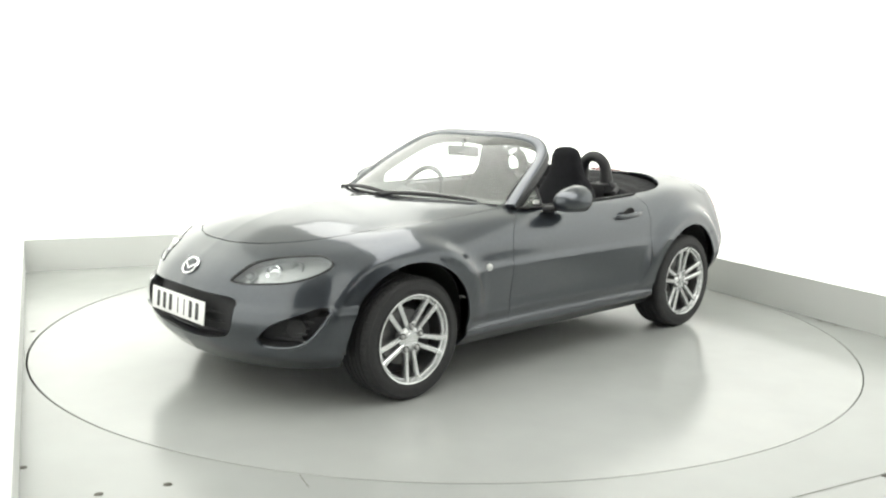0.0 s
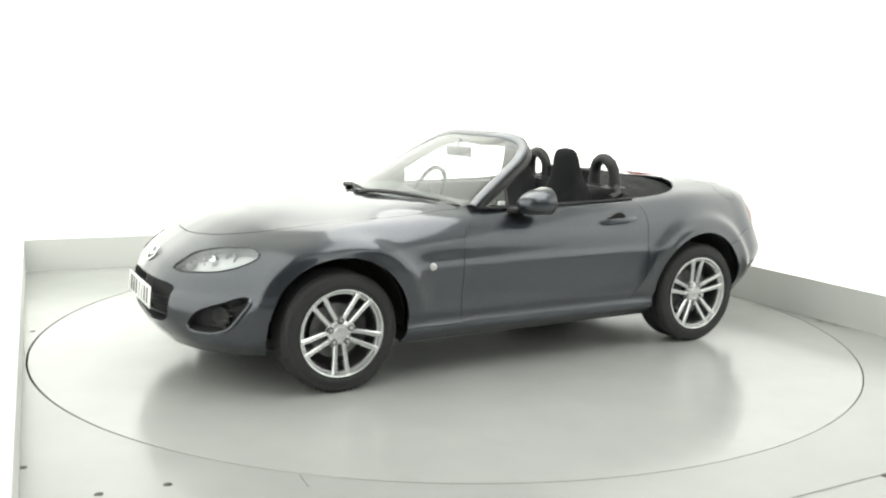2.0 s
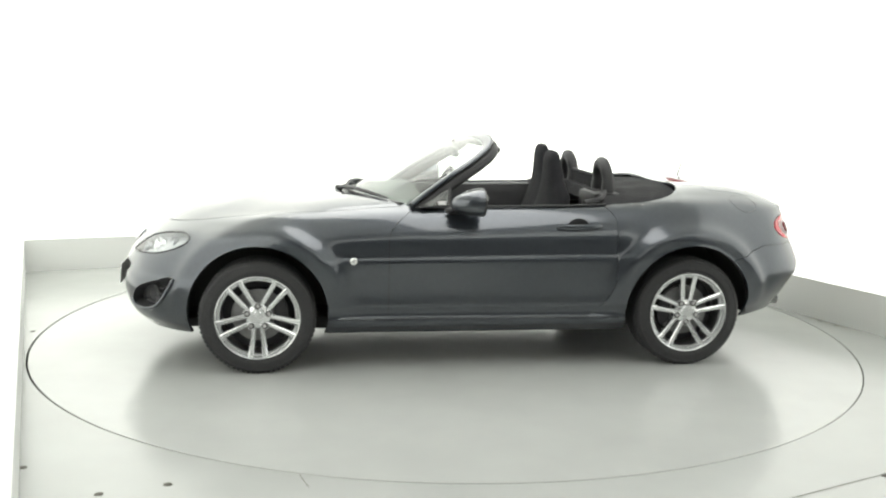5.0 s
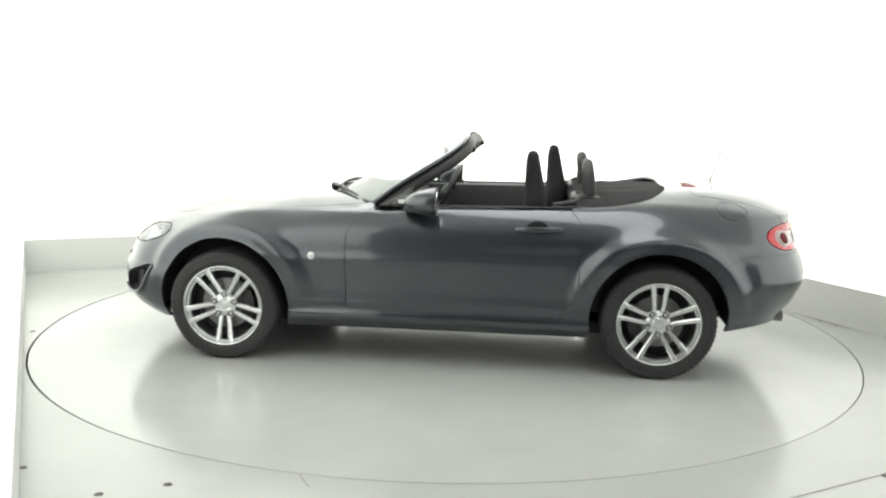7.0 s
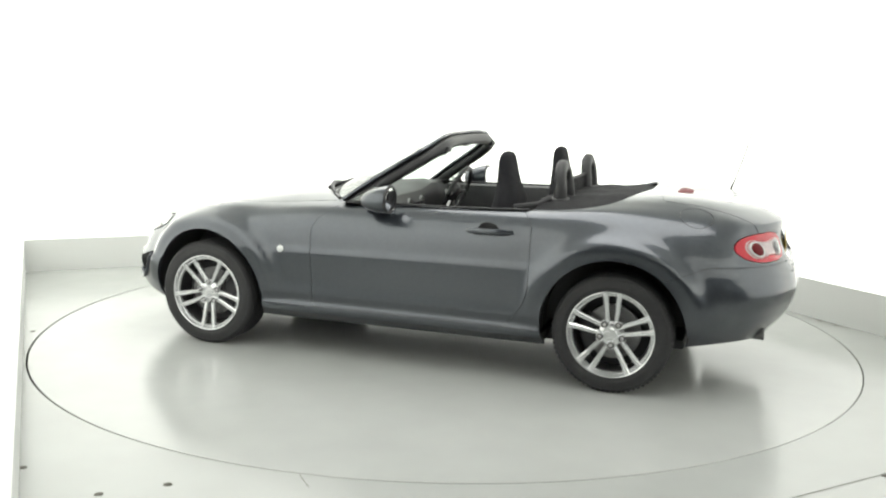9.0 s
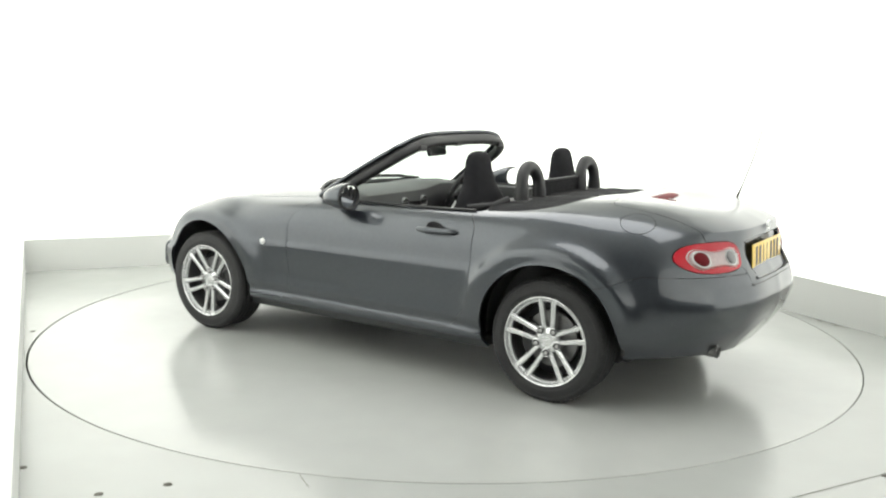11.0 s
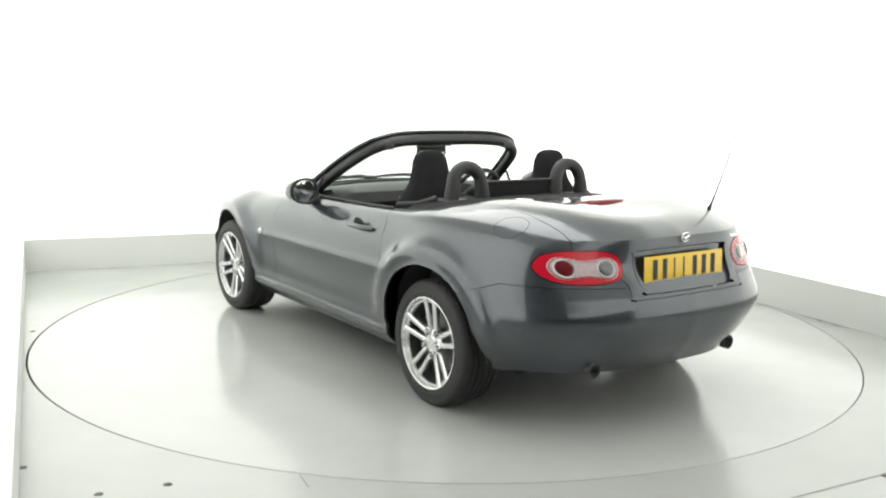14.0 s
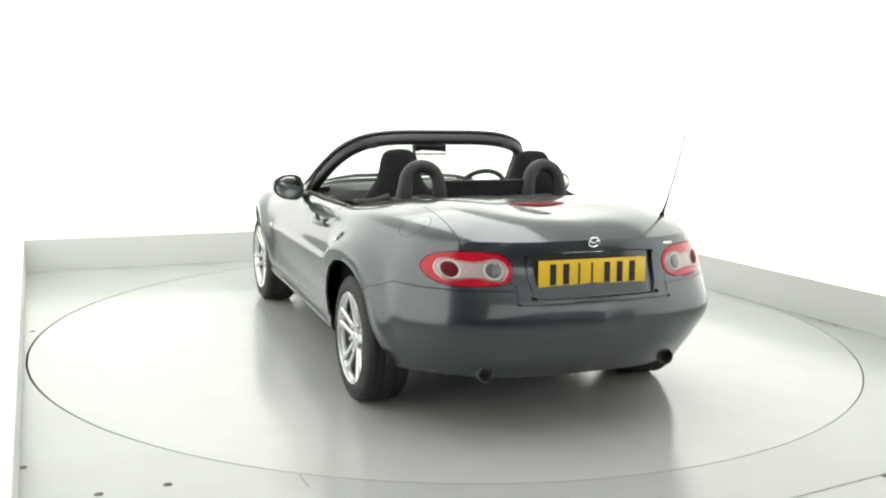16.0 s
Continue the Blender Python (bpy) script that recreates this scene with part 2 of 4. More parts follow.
# closed lines round the half body, from the nose's middle round the side to the tail's middle, bottom to top
RINGS = [
    ring((1.885, 0, .19), (1.85, .29, .19), (1.75, .50, .19), (1.60, .64, .19), (1.49, .725, .2), (1.41, .75, .2), (1.165, .76, .2), (.85, .78, .2), (.48, .775, .2),
         (.1, .775, .2), (-.3, .775, .2), (-.73, .78, .2), (-1.165, .78, .22), (-1.48, .74, .245), (-1.63, .69, .265), (-1.79, .56, .275), (-1.88, .34, .27), (-1.91, 0, .27)),
    ring((1.955, 0, .27), (1.93, .28, .27), (1.855, .50, .27), (1.71, .67, .27), (1.555, .765, .28), (1.43, .805, .28), (1.165, .83, .28), (.85, .83, .27), (.48, .825, .265),
         (.1, .825, .265), (-.3, .83, .265), (-.73, .835, .265), (-1.165, .84, .28), (-1.49, .795, .33), (-1.67, .745, .37), (-1.85, .61, .40), (-1.965, .39, .40), (-2.0, 0, .40)),
    ring((2.0, 0, .43), (1.975, .26, .43), (1.905, .48, .43), (1.77, .66, .43), (1.595, .765, .43), (1.45, .815, .43), (1.165, .845, .43), (.85, .84, .42), (.48, .832, .42),
         (.1, .835, .42), (-.3, .84, .42), (-.73, .845, .42), (-1.165, .855, .43), (-1.5, .82, .46), (-1.71, .775, .5), (-1.90, .63, .52), (-2.0, .41, .53), (-2.035, 0, .53)),
    ring((1.945, 0, .575), (1.92, .25, .575), (1.845, .46, .575), (1.715, .63, .575), (1.555, .74, .575), (1.42, .802, .58), (1.165, .853, .60), (.85, .857, .595), (.48, .856, .595),
         (.1, .856, .60), (-.3, .856, .605), (-.73, .858, .61), (-1.165, .866, .61), (-1.5, .81, .6), (-1.69, .765, .61), (-1.87, .62, .615), (-1.98, .4, .615), (-2.015, 0, .61)),
    ring((1.785, 0, .70), (1.765, .23, .70), (1.705, .42, .695), (1.62, .57, .69), (1.515, .68, .69), (1.40, .76, .70), (1.165, .825, .71), (.85, .835, .72), (.48, .838, .735),
         (.1, .835, .74), (-.3, .835, .75), (-.73, .838, .755), (-1.165, .84, .76), (-1.49, .775, .75), (-1.70, .71, .74), (-1.84, .565, .745), (-1.92, .37, .745), (-1.945, 0, .745)),
    ring((1.61, 0, .788), (1.59, .19, .785), (1.54, .36, .775), (1.48, .49, .765), (1.42, .59, .76), (1.34, .66, .765), (1.165, .735, .785), (.85, .77, .785), (.48, .785, .81),
         (.1, .775, .83), (-.3, .775, .845), (-.73, .775, .86), (-1.165, .755, .885), (-1.46, .70, .875), (-1.65, .66, .858), (-1.80, .55, .856), (-1.90, .37, .857), (-1.94, 0, .860)),
    ring((1.38, 0, .845), (1.37, .15, .84), (1.34, .30, .83), (1.29, .41, .82), (1.24, .49, .815), (1.17, .54, .82), (1.04, .585, .83), (.8, .62, .845), (.48, .66, .86),
         (.1, .72, .87), (-.3, .72, .878), (-.73, .71, .89), (-1.165, .62, .935), (-1.42, .59, .933), (-1.60, .54, .925), (-1.72, .45, .917), (-1.80, .30, .912), (-1.83, 0, .91)),
    ring((1.15, 0, .880), (1.14, 0, .881), (1.12, 0, .882), (1.1, 0, .883), (1.07, 0, .885), (1.03, 0, .887), (.95, 0, .890), (.75, 0, .895), (.48, 0, .895),
         (.1, 0, .9), (-.3, 0, .9), (-.73, 0, .91), (-1.165, 0, .96), (-1.31, 0, .956), (-1.39, 0, .952), (-1.47, 0, .945), (-1.53, 0, .94), (-1.56, 0, .938)),
]
NS, NV = 13, 10


def body_skin():
    """The left half of the outer skin as one fine sheet, with the bulges over the wheels."""
    bm = bmesh.new()
    cols = (len(RINGS[0]) - 1) * NS + 1
    rows = (len(RINGS) - 1) * NV + 1
    fine = [[spline(r, i / NS) for i in range(cols)] for r in RINGS]
    net = []
    for i in range(cols):
        col = [f[i] for f in fine]
        line = []
        k = i / NS
        crease = 0.85 * max(0.0, min(1.0, (k - 5.2) / 0.8)) * max(0.12, min(1.0, max(12.6 - k, (k - 14.0) / 1.2)))
        lip = 0.8 * max(0.0, min(1.0, (k - 14.4) / 0.8))
        for j in range(rows):
            f = j / NV
            p = spline(col, f)
            if crease:
                p = p.lerp(spline(col[:4], f) if f <= 3 else spline(col[3:], f - 3), crease)
            if lip and f > 3:
                p = p.lerp(spline(col[3:6], f - 3) if f <= 5 else spline(col[5:], f - 5), lip)
            for ax in (AXLE, -AXLE):
                r = math.hypot(p.x - ax, p.z - 0.32)
                if p.z > 0.3 and p.y > 0.5:
                    p.y += 0.028 * math.exp(-((r - 0.43) / (0.10 if r < 0.43 else 0.042)) ** 2) * min(1, (p.z - 0.3) / 0.15) * min(1, (p.y - 0.5) / 0.2)
            if p.y > 0.6 and abs(p.x) < 0.9:
                p.y += (0.007 * math.exp(-((p.z - 0.25) / 0.03) ** 2) - 0.016 * math.exp(-((p.z - 0.312) / 0.026) ** 2)) * min(1, (0.9 - abs(p.x)) / 0.15)
            # the nose steps back above a crease level with the fog lamps
            if p.x > 1.30 and p.y > 0.30:
                over = p.z - 0.478
                if over > 0:
                    step = 0.017 * (1 - math.exp(-over / 0.010)) * math.exp(-(over / 0.085) ** 2) * min(1, (p.y - 0.30) / 0.14, (p.x - 1.30) / 0.16)
                    away = math.hypot(p.x - 1.0, p.y)
                    p.x, p.y = p.x - step * (p.x - 1.0) / away, p.y - step * p.y / away
            # a narrow shelf runs along the flank above the crease and catches the light from above
            if p.y > 0.6 and -0.86 < p.x < 0.80:
                over = p.z - 0.600 + 0.010 * p.x
                if over > 0:
                    p.y -= 0.0068 * (1 - math.exp(-over / 0.009)) * math.exp(-(over / 0.11) ** 2) * min(1, (0.80 - p.x) / 0.10, (p.x + 0.86) / 0.14)
            p.y = max(p.y, 0.0)
            line.append(bm.verts.new(p))
        net.append(line)
    for i in range(cols - 1):
        for j in range(rows - 1):
            q = (net[i][j], net[i + 1][j], net[i + 1][j + 1], net[i][j + 1])
            bm.faces.new(q)
    bmesh.ops.remove_doubles(bm, verts=bm.verts, dist=1e-4)
    return bm


def cut(bm, f):
    """Splits the sheet along f = 0."""
    val = {v: f(*v.co) for v in bm.verts}
    for v, d in list(val.items()):
        if abs(d) < 2e-4:
            val[v] = 0.0
    on = {v for v, d in val.items() if d == 0.0}
    for e in list(bm.edges):
        a, b = e.verts
        da, db = val[a], val[b]
        if da * db < 0:
            _, nv = bmesh.utils.edge_split(e, a, da / (da - db))
            val[nv] = 0.0
            on.add(nv)
    for face in list(bm.faces):
        hits = [v for v in face.verts if v in on]
        if len(hits) == 2:
            a, b = hits
            if not any(e for e in a.link_edges if b in e.verts):
                s = {val[v] > 0 for v in face.verts if v not in on}
                if len(s) == 2:
                    try:
                        bmesh.utils.face_split(face, a, b)
                    except ValueError:
                        pass


def arch(ax):
    return lambda x, y, z: min(0.362 - math.hypot(x - ax, z - 0.315), y - 0.45, (0.72 - z) * 4)


def hatch(x, y):
    """0 in the middle of the soft top's well, 1 at its rounded rim."""
    return ((abs(y) / 0.725) ** 3.4 + (max(0.0, -0.74 - x) / 0.495) ** 3.4) ** (1 / 3.4)


def cockpit(x, y, z):
    """Positive over the open cabin and the scuttle."""
    wide = 0.735 - y if x > -0.74 else (1 - hatch(x, y)) * 0.6
    return min(wide, (0.74 - 0.43 * (y / 0.7) ** 2) - x, z - 0.8)


from mathutils.bvhtree import BVHTree

# ------------------------------------------------------------------ outlines of panels and openings, in the plane named
def smooth_loop(pts, n=4):
    out = []
    m = len(pts)
    for i in range(m):
        p0, p1, p2, p3 = (Vector(pts[(i + k) % m]) for k in (-1, 0, 1, 2))
        for k in range(n):
            f = k / n
            out.append(0.5 * ((2 * p1) + (p2 - p0) * f + (2 * p0 - 5 * p1 + 4 * p2 - p3) * f * f + (3 * p1 - p0 - 3 * p2 + p3) * f ** 3))
    return out


def inside(loop, a, b):
    """Distance to a closed outline, positive inside it."""
    best, odd, n = 1e9, False, len(loop)
    for i in range(n):
        p, q = loop[i], loop[(i + 1) % n]
        dx, dy = q[0] - p[0], q[1] - p[1]
        k = max(0.0, min(1.0, ((a - p[0]) * dx + (b - p[1]) * dy) / (dx * dx + dy * dy + 1e-12)))
        ex, ey = a - p[0] - k * dx, b - p[1] - k * dy
        best = min(best, ex * ex + ey * ey)
        if (p[1] > b) != (q[1] > b) and a < p[0] + (b - p[1]) / (q[1] - p[1]) * dx:
            odd = not odd
    d = math.sqrt(best)
    return d if odd else -d


def outline(pts, plane, lo, hi, rounded=True):
    """A region of the skin whose projection to a plane lies in an outline, for x between lo and hi."""
    loop = smooth_loop(pts) if rounded else [Vector(p) for p in pts]
    a0, a1 = min(p[0] for p in loop) - .03, max(p[0] for p in loop) + .03
    b0, b1 = min(p[1] for p in loop) - .03, max(p[1] for p in loop) + .03

    def f(x, y, z):
        a, b = {"xz": (x, z), "yz": (y, z), "xy": (x, y)}[plane]
        if not (lo < x < hi and a0 < a < a1 and b0 < b < b1):
            return -0.05
        return inside(loop, a, b)
    return f


LAMP_EDGE = [(1.85, .628), (1.80, .668), (1.73, .708), (1.64, .735), (1.56, .747), (1.502, .750), (1.480, .730), (1.500, .704), (1.58, .668), (1.68, .640), (1.76, .628), (1.83, .620)]
_lamp = outline([(1.85 - (1.85 - x) * 0.90, z - 0.040) for x, z in LAMP_EDGE], "xz", 1.3, 2.1)
FOG_EDGE = [(1.835, .328), (1.805, .415), (1.72, .462), (1.595, .495), (1.632, .415), (1.685, .342), (1.755, .312)]
_fog = outline(FOG_EDGE, "xz", 1.4, 2.1)
GRILLE_EDGE = [(-.41, .485), (-.37, .517), (-.2, .522), (0, .525), (.2, .522), (.37, .517), (.41, .485), (.40, .39), (.35, .335), (.18, .306), (0, .300), (-.18, .306), (-.35, .335), (-.40, .39)]
grille_f = outline(GRILLE_EDGE, "yz", 1.75, 2.1)
TAIL_EDGE = [(.697, .742), (.665, .787), (.60, .809), (.50, .815), (.42, .809), (.374, .780), (.366, .733), (.39, .695), (.46, .680), (.56, .677), (.635, .684), (.68, .706)]
tail_f = outline(TAIL_EDGE, "yz", -2.1, -1.62)
CAPSULE_EDGE = [(.650, .742), (.632, .772), (.595, .780), (.52, .770), (.45, .780), (.412, .773), (.393, .743), (.412, .710), (.45, .704), (.52, .714), (.595, .704), (.632, .712)]
capsule_f = outline(CAPSULE_EDGE, "yz", -2.1, -1.62)
RECESS_EDGE = [(-.27, .808), (.27, .808), (.305, .79), (.305, .70), (.285, .645), (.24, .628), (-.24, .628), (-.285, .645), (-.305, .70), (-.305, .79)]
recess_f = outline(RECESS_EDGE, "yz", -2.1, -1.8)


def lamp_f(x, y, z):
    return _lamp(x, y, z) if y > 0.2 else -0.05


def fog_f(x, y, z):
    return _fog(x, y, z) if y > 0.4 else -0.05


def hood_f(x, y, z):
    r = ((max(0.0, x - 0.6) / 1.11) ** 2.5 + (y / 0.665) ** 2.5) ** 0.4
    return min((1 - r) * 0.66, z - 0.68, x - 0.41)


def door_f(x, y, z):
    xf = 0.49 - 5.7 * max(0.0, z - 0.70) ** 2
    xr = -0.742 + 8 * max(0.0, z - 0.79) ** 2 + 2.5 * max(0.0, 0.52 - z) ** 2
    return min(xf - x, x - xr, z - 0.288, y - 0.5)


def boot_f(x, y, z):
    return min(0.36 + 0.195 * max(0.0, min(1.0, (z - 0.68) / 0.10)) - y, -1.295 - x - 0.06 * (y / .55) ** 2, z - 0.610)


def bumper_top(x):
    return min(0.662, 0.70 - 0.357 * (x + 1.72))


def rear_bumper_f(x, y, z):
    return min(-1.40 - x, bumper_top(x) - z)


def front_bumper_f(x, y, z):
    return x - 1.462 - 0.1 * max(0.0, 0.62 - z)


def sill_f(x, y, z):
    return min(0.281 - z, x + 0.86, 0.86 - x)


def flap_f(x, y, z):
    return 0.082 - math.hypot(x + 1.53, (y - 0.66) * 1.05, (z - 0.895) * 1.15) if x < -1.3 else -0.05


def circle_f(cy, cz, r):
    return lambda x, y, z: r - math.hypot(y - cy, z - cz) if x < -1.62 else -0.05


GAP = 0.0015
skin = body_skin()
for f in (arch(AXLE), arch(-AXLE), cockpit):
    cut(skin, f)
    bmesh.ops.delete(skin, geom=[q for q in skin.faces if f(*q.calc_center_median()) > 0], context="FACES")


def offset(bm, d):
    bm.normal_update()
    ns = {v: v.normal.copy() for v in bm.verts}
    for v, n in ns.items():
        v.co += n * d


def both(bm):
    """Joins a half sheet to its mirror image."""
    for v in bm.verts:
        if v.co.y < 2e-3:
            v.co.y = 0.0
    g = bmesh.ops.duplicate(bm, geom=list(bm.faces))
    vs = [e for e in g["geom"] if isinstance(e, bmesh.types.BMVert)]
    bmesh.ops.scale(bm, vec=(1, -1, 1), verts=vs)
    bmesh.ops.reverse_faces(bm, faces=[e for e in g["geom"] if isinstance(e, bmesh.types.BMFace)])
    bmesh.ops.remove_doubles(bm, verts=bm.verts, dist=1e-4)
    return bm


def flange(bm, depth):
    """Turns the open edges inwards, to give a panel its thickness."""
    bm.normal_update()
    edges = [e for e in bm.edges if e.is_boundary]
    ns = {v: v.normal.copy() for e in edges for v in e.verts}
    g = bmesh.ops.extrude_edge_only(bm, edges=edges)
    seen = {}
    for e in g["geom"]:
        if isinstance(e, bmesh.types.BMVert):
            seen[e] = True
    for v in seen:
        near = min(ns, key=lambda q: (q.co - v.co).length_squared) if v not in ns else v
        v.co -= ns[near] * depth
    return bm


# the wings roll outwards round the wheel openings
for v in skin.verts:
    for ax in (AXLE, -AXLE):
        r = math.hypot(v.co.x - ax, v.co.z - 0.315)
        if v.co.y > 0.5 and 0.3 < r < 0.60:
            v.co.y += 0.013 * math.exp(-((r - 0.435) / 0.042) ** 2) * max(0.0, min(1.0, (v.co.z - 0.40) / 0.2)) * max(0.0, min(1.0, (0.80 - v.co.z) / 0.1))
        if v.co.y > 0.5 and 0.3 < r < 0.425:
            v.co.y += 0.010 * (1 - (max(r, 0.362) - 0.362) / 0.063) ** 2 * max(0.0, min(1.0, (v.co.z - 0.25) / 0.2))
inner = skin.copy()
for f in (lamp_f, fog_f, grille_f, tail_f, recess_f):
    cut(inner, lambda x, y, z: f(x, y, z) + 0.004)
    bmesh.ops.delete(inner, geom=[q for q in inner.faces if f(*q.calc_center_median()) > -0.004], context="FACES")
CUTS = [lamp_f, fog_f, grille_f, tail_f, recess_f, hood_f, front_bumper_f, door_f, sill_f, boot_f, rear_bumper_f]
for f in CUTS:
    for s in (GAP, -GAP):
        cut(skin, lambda x, y, z: f(x, y, z) + s)

def panel_of(c):
    """The panel that a place on the skin belongs to, or nothing in the gaps."""
    v = {k: f(*c) for k, f in (("headlight", lamp_f), ("fog_recess", fog_f), ("grille", grille_f), ("tail_light", tail_f), ("plate_recess", recess_f))}
    for k, d in v.items():
        if abs(d) < GAP:
            return ""
        if d > 0:
            return k
    for k, f in (("hood", hood_f), ("front_bumper", front_bumper_f), ("door", door_f), ("side_skirt", sill_f), ("boot_lid", boot_f), ("rear_bumper", rear_bumper_f)):
        d = f(*c)
        if k == "side_skirt" and not -0.9 < c[0] < 0.9:
            continue
        if k == "front_bumper" and d < 0 and c[0] > 1.3:
            return "front_wing"
        if abs(d) < (0.0 if k == "front_bumper" else GAP):
            return ""
        if d > 0:
            return k
    return "front_wing" if c[0] > 0 else "rear_wing"


def pick(bm, keep):
    """A copy of the sheet with only the faces that keep names."""
    c = bm.copy()
    c.faces.ensure_lookup_table()
    bmesh.ops.delete(c, geom=[f for f, k in zip(c.faces, keep) if not k], context="FACES")
    return c


skin.faces.ensure_lookup_table()
skin.faces.index_update()
where = [panel_of(f.calc_center_median()) for f in skin.faces]
PANEL_LABELS = {"hood": "smooth graphite bonnet", "boot_lid": "graphite boot lid with a number plate recess"}


def panel(name):
    return pick(skin, [w == name for w in where])


def flip(bm):
    bmesh.ops.scale(bm, vec=(1, -1, 1), verts=bm.verts)
    bmesh.ops.reverse_faces(bm, faces=bm.faces)
    return bm


OPEN.update(("hood", "front_bumper", "boot_lid", "rear_bumper", "door", "side_skirt", "front_wing", "rear_wing", "inner_shell", "fuel_flap"))
for name in ("hood", "front_bumper", "boot_lid", "rear_bumper"):
    part(name, flange(both(panel(name)), 0.012), PAINT, car, PANEL_LABELS.get(name, ""))
doors = []
for name in ("door", "side_skirt", "front_wing"):
    for side in (1, -1):
        b = panel(name) if side > 0 else flip(panel(name))
        ob = part(name, flange(b, 0.012), PAINT, car)
        if name == "door":
            doors.append(ob)
b = flip(panel("rear_wing"))
part("rear_wing", flange(b, 0.012), PAINT, car)
b = panel("rear_wing")
for s in (0.0014, -0.0014):
    cut(b, lambda x, y, z: flap_f(x, y, z) + s)
b.faces.ensure_lookup_table()
ff = [flap_f(*f.calc_center_median()) for f in b.faces]
rear_left = part("rear_wing", flange(pick(b, [d < -0.0014 for d in ff]), 0.012), PAINT, car)
part("fuel_flap", flange(pick(b, [d > 0.0014 for d in ff]), 0.008), PAINT, rear_left)
b.free()
offset(inner, -0.013)
part("inner_shell", both(inner), UNDER, car)


def lamp_f_bare(bm, d, axis=None):
    """Sinks a sheet and joins it to the skin by its rim."""
    bm.normal_update()
    edges = [e for e in bm.edges if e.is_boundary and not all(v.co.y < 1e-3 for v in e.verts)]
    g = bmesh.ops.extrude_face_region(bm, geom=list(bm.faces))
    vs = [e for e in g["geom"] if isinstance(e, bmesh.types.BMVert)]
    old = [f for f in bm.faces if not any(v in set(vs) for v in f.verts)]
    bmesh.ops.delete(bm, geom=old, context="FACES")
    for v in vs:
        v.co += Vector(axis) * d if axis else -v.normal * d
    return bm


def rim_loop(bm):
    """The places round a sheet's open edge, in order."""
    left = {e for e in bm.edges if e.is_boundary}
    order = []
    cur = min((v for e in left for v in e.verts), key=lambda v: v.co.x)
    while True:
        nx = next((e for e in cur.link_edges if e in left), None)
        if nx is None:
            break
        left.discard(nx)
        order.append(cur.co.copy())
        cur = nx.other_vert(cur)
    bm.free()
    return order


# nose: grille, fog recesses, headlights
OPEN.update(("lip", "barrel", "grille", "fog_recess", "lens", "reflector", "plate_recess", "red_lens", "clear_lens", "ring_lens", "round_lens", "bezel"))
grille = part("grille", lamp_f_bare(both(panel("grille")), 0.07, (-1, 0, 0)), UNDER, car, "deep black air intake under the number plate")
for k in range(3):
    bm = bmesh.new()
    z = 0.338 + 0.043 * k
    pts = [(1.912 - 0.20 * (y / .4) ** 2 * 0.6, y, z) for y in [-.37 + .74 * i / 12 for i in range(13)]]
    tube(bm, pts, 0.006, 6)
    part("slat", bm, TRIM, grille)
bumpers = [o for o in car.children if o.name.startswith("front_bumper")][0]
for side in (1, -1):
    b = panel("fog_recess")
    b = lamp_f_bare(b, 0.055)
    rec = part("fog_recess", b if side > 0 else flip(b), UNDER, car, "black plastic fog lamp recess")
    bm = bmesh.new()
    lathe(bm, [(0.001, 0.0), (0.03, 0.0), (0.042, 0.008), (0.048, 0.006), (0.05, -0.02)], 24)
    bmesh.ops.transform(bm, matrix=Matrix.Translation((1.700, side * 0.640, 0.395)) @ Matrix.Rotation(radians(-52 * side), 4, "Z"), verts=bm.verts)
    part("blank", bm, UNDER, rec)
    for k in range(4):
        z = 0.345 + 0.028 * k
        bm = bmesh.new()
        tube(bm, [(1.755 - .012 * k - .012 * i, side * (.555 + .008 * k + .021 * i), z) for i in range(7)], 0.0055, 6)
        part("louvre", bm, TRIM, rec)
    loop = rim_loop(panel("fog_recess"))
    k0 = max(range(len(loop)), key=lambda k: loop[k].x)
    loop = loop[k0:] + loop[:k0]
    if loop[len(loop) // 4].z > loop[-len(loop) // 4].z:
        loop.reverse()
    loop = [Vector((p.x + .003, side * (p.y + .004), p.z)) for p in loop[:int(len(loop) * .56):2]]
    bm = bmesh.new()
    tube(bm, loop, 0.0095, 8)
    part("trim_strip", bm, PAINT, rec)
for side in (1, -1):
    hl = new("headlight")
    hl.parent = car
    hl["label"] = "clear almond-shaped headlight with silver reflectors"
    b = panel("headlight")
    part("reflector", lamp_f_bare(b if side > 0 else flip(b), 0.035), REFLECTOR, hl)
    b = panel("headlight")
    part("lens", b if side > 0 else flip(b), LAMP_GLASS, hl)
    for x, y, z, r in ((1.715, .475, .638, .036), (1.628, .545, .660, .028), (1.785, .40, .617, .022)):
        bm = bmesh.new()
        lathe(bm, [(0.001, -0.012), (r * .55, -0.008), (r * .8, 0.006), (r, 0.012), (r * 1.12, 0.006), (r * 1.15, -0.03)], 28)
        bmesh.ops.transform(bm, matrix=Matrix.Translation((x - 0.012, side * (y - 0.008), z - 0.012)) @ Matrix.Rotation(radians(-62 * side), 4, "Z") @ Matrix.Rotation(radians(18 * side), 4, "X"), verts=bm.verts)
        part("lamp_bowl", bm, CHROME if r > .03 else REFLECTOR, hl)
    bm = bmesh.new()
    order = rim_loop(panel("headlight"))[::2]
    tube(bm, [Vector((p.x, side * p.y, p.z)) for p in order + order[:1]], 0.0045, 6, caps=False)
    part("seal", bm, TRIM, hl)

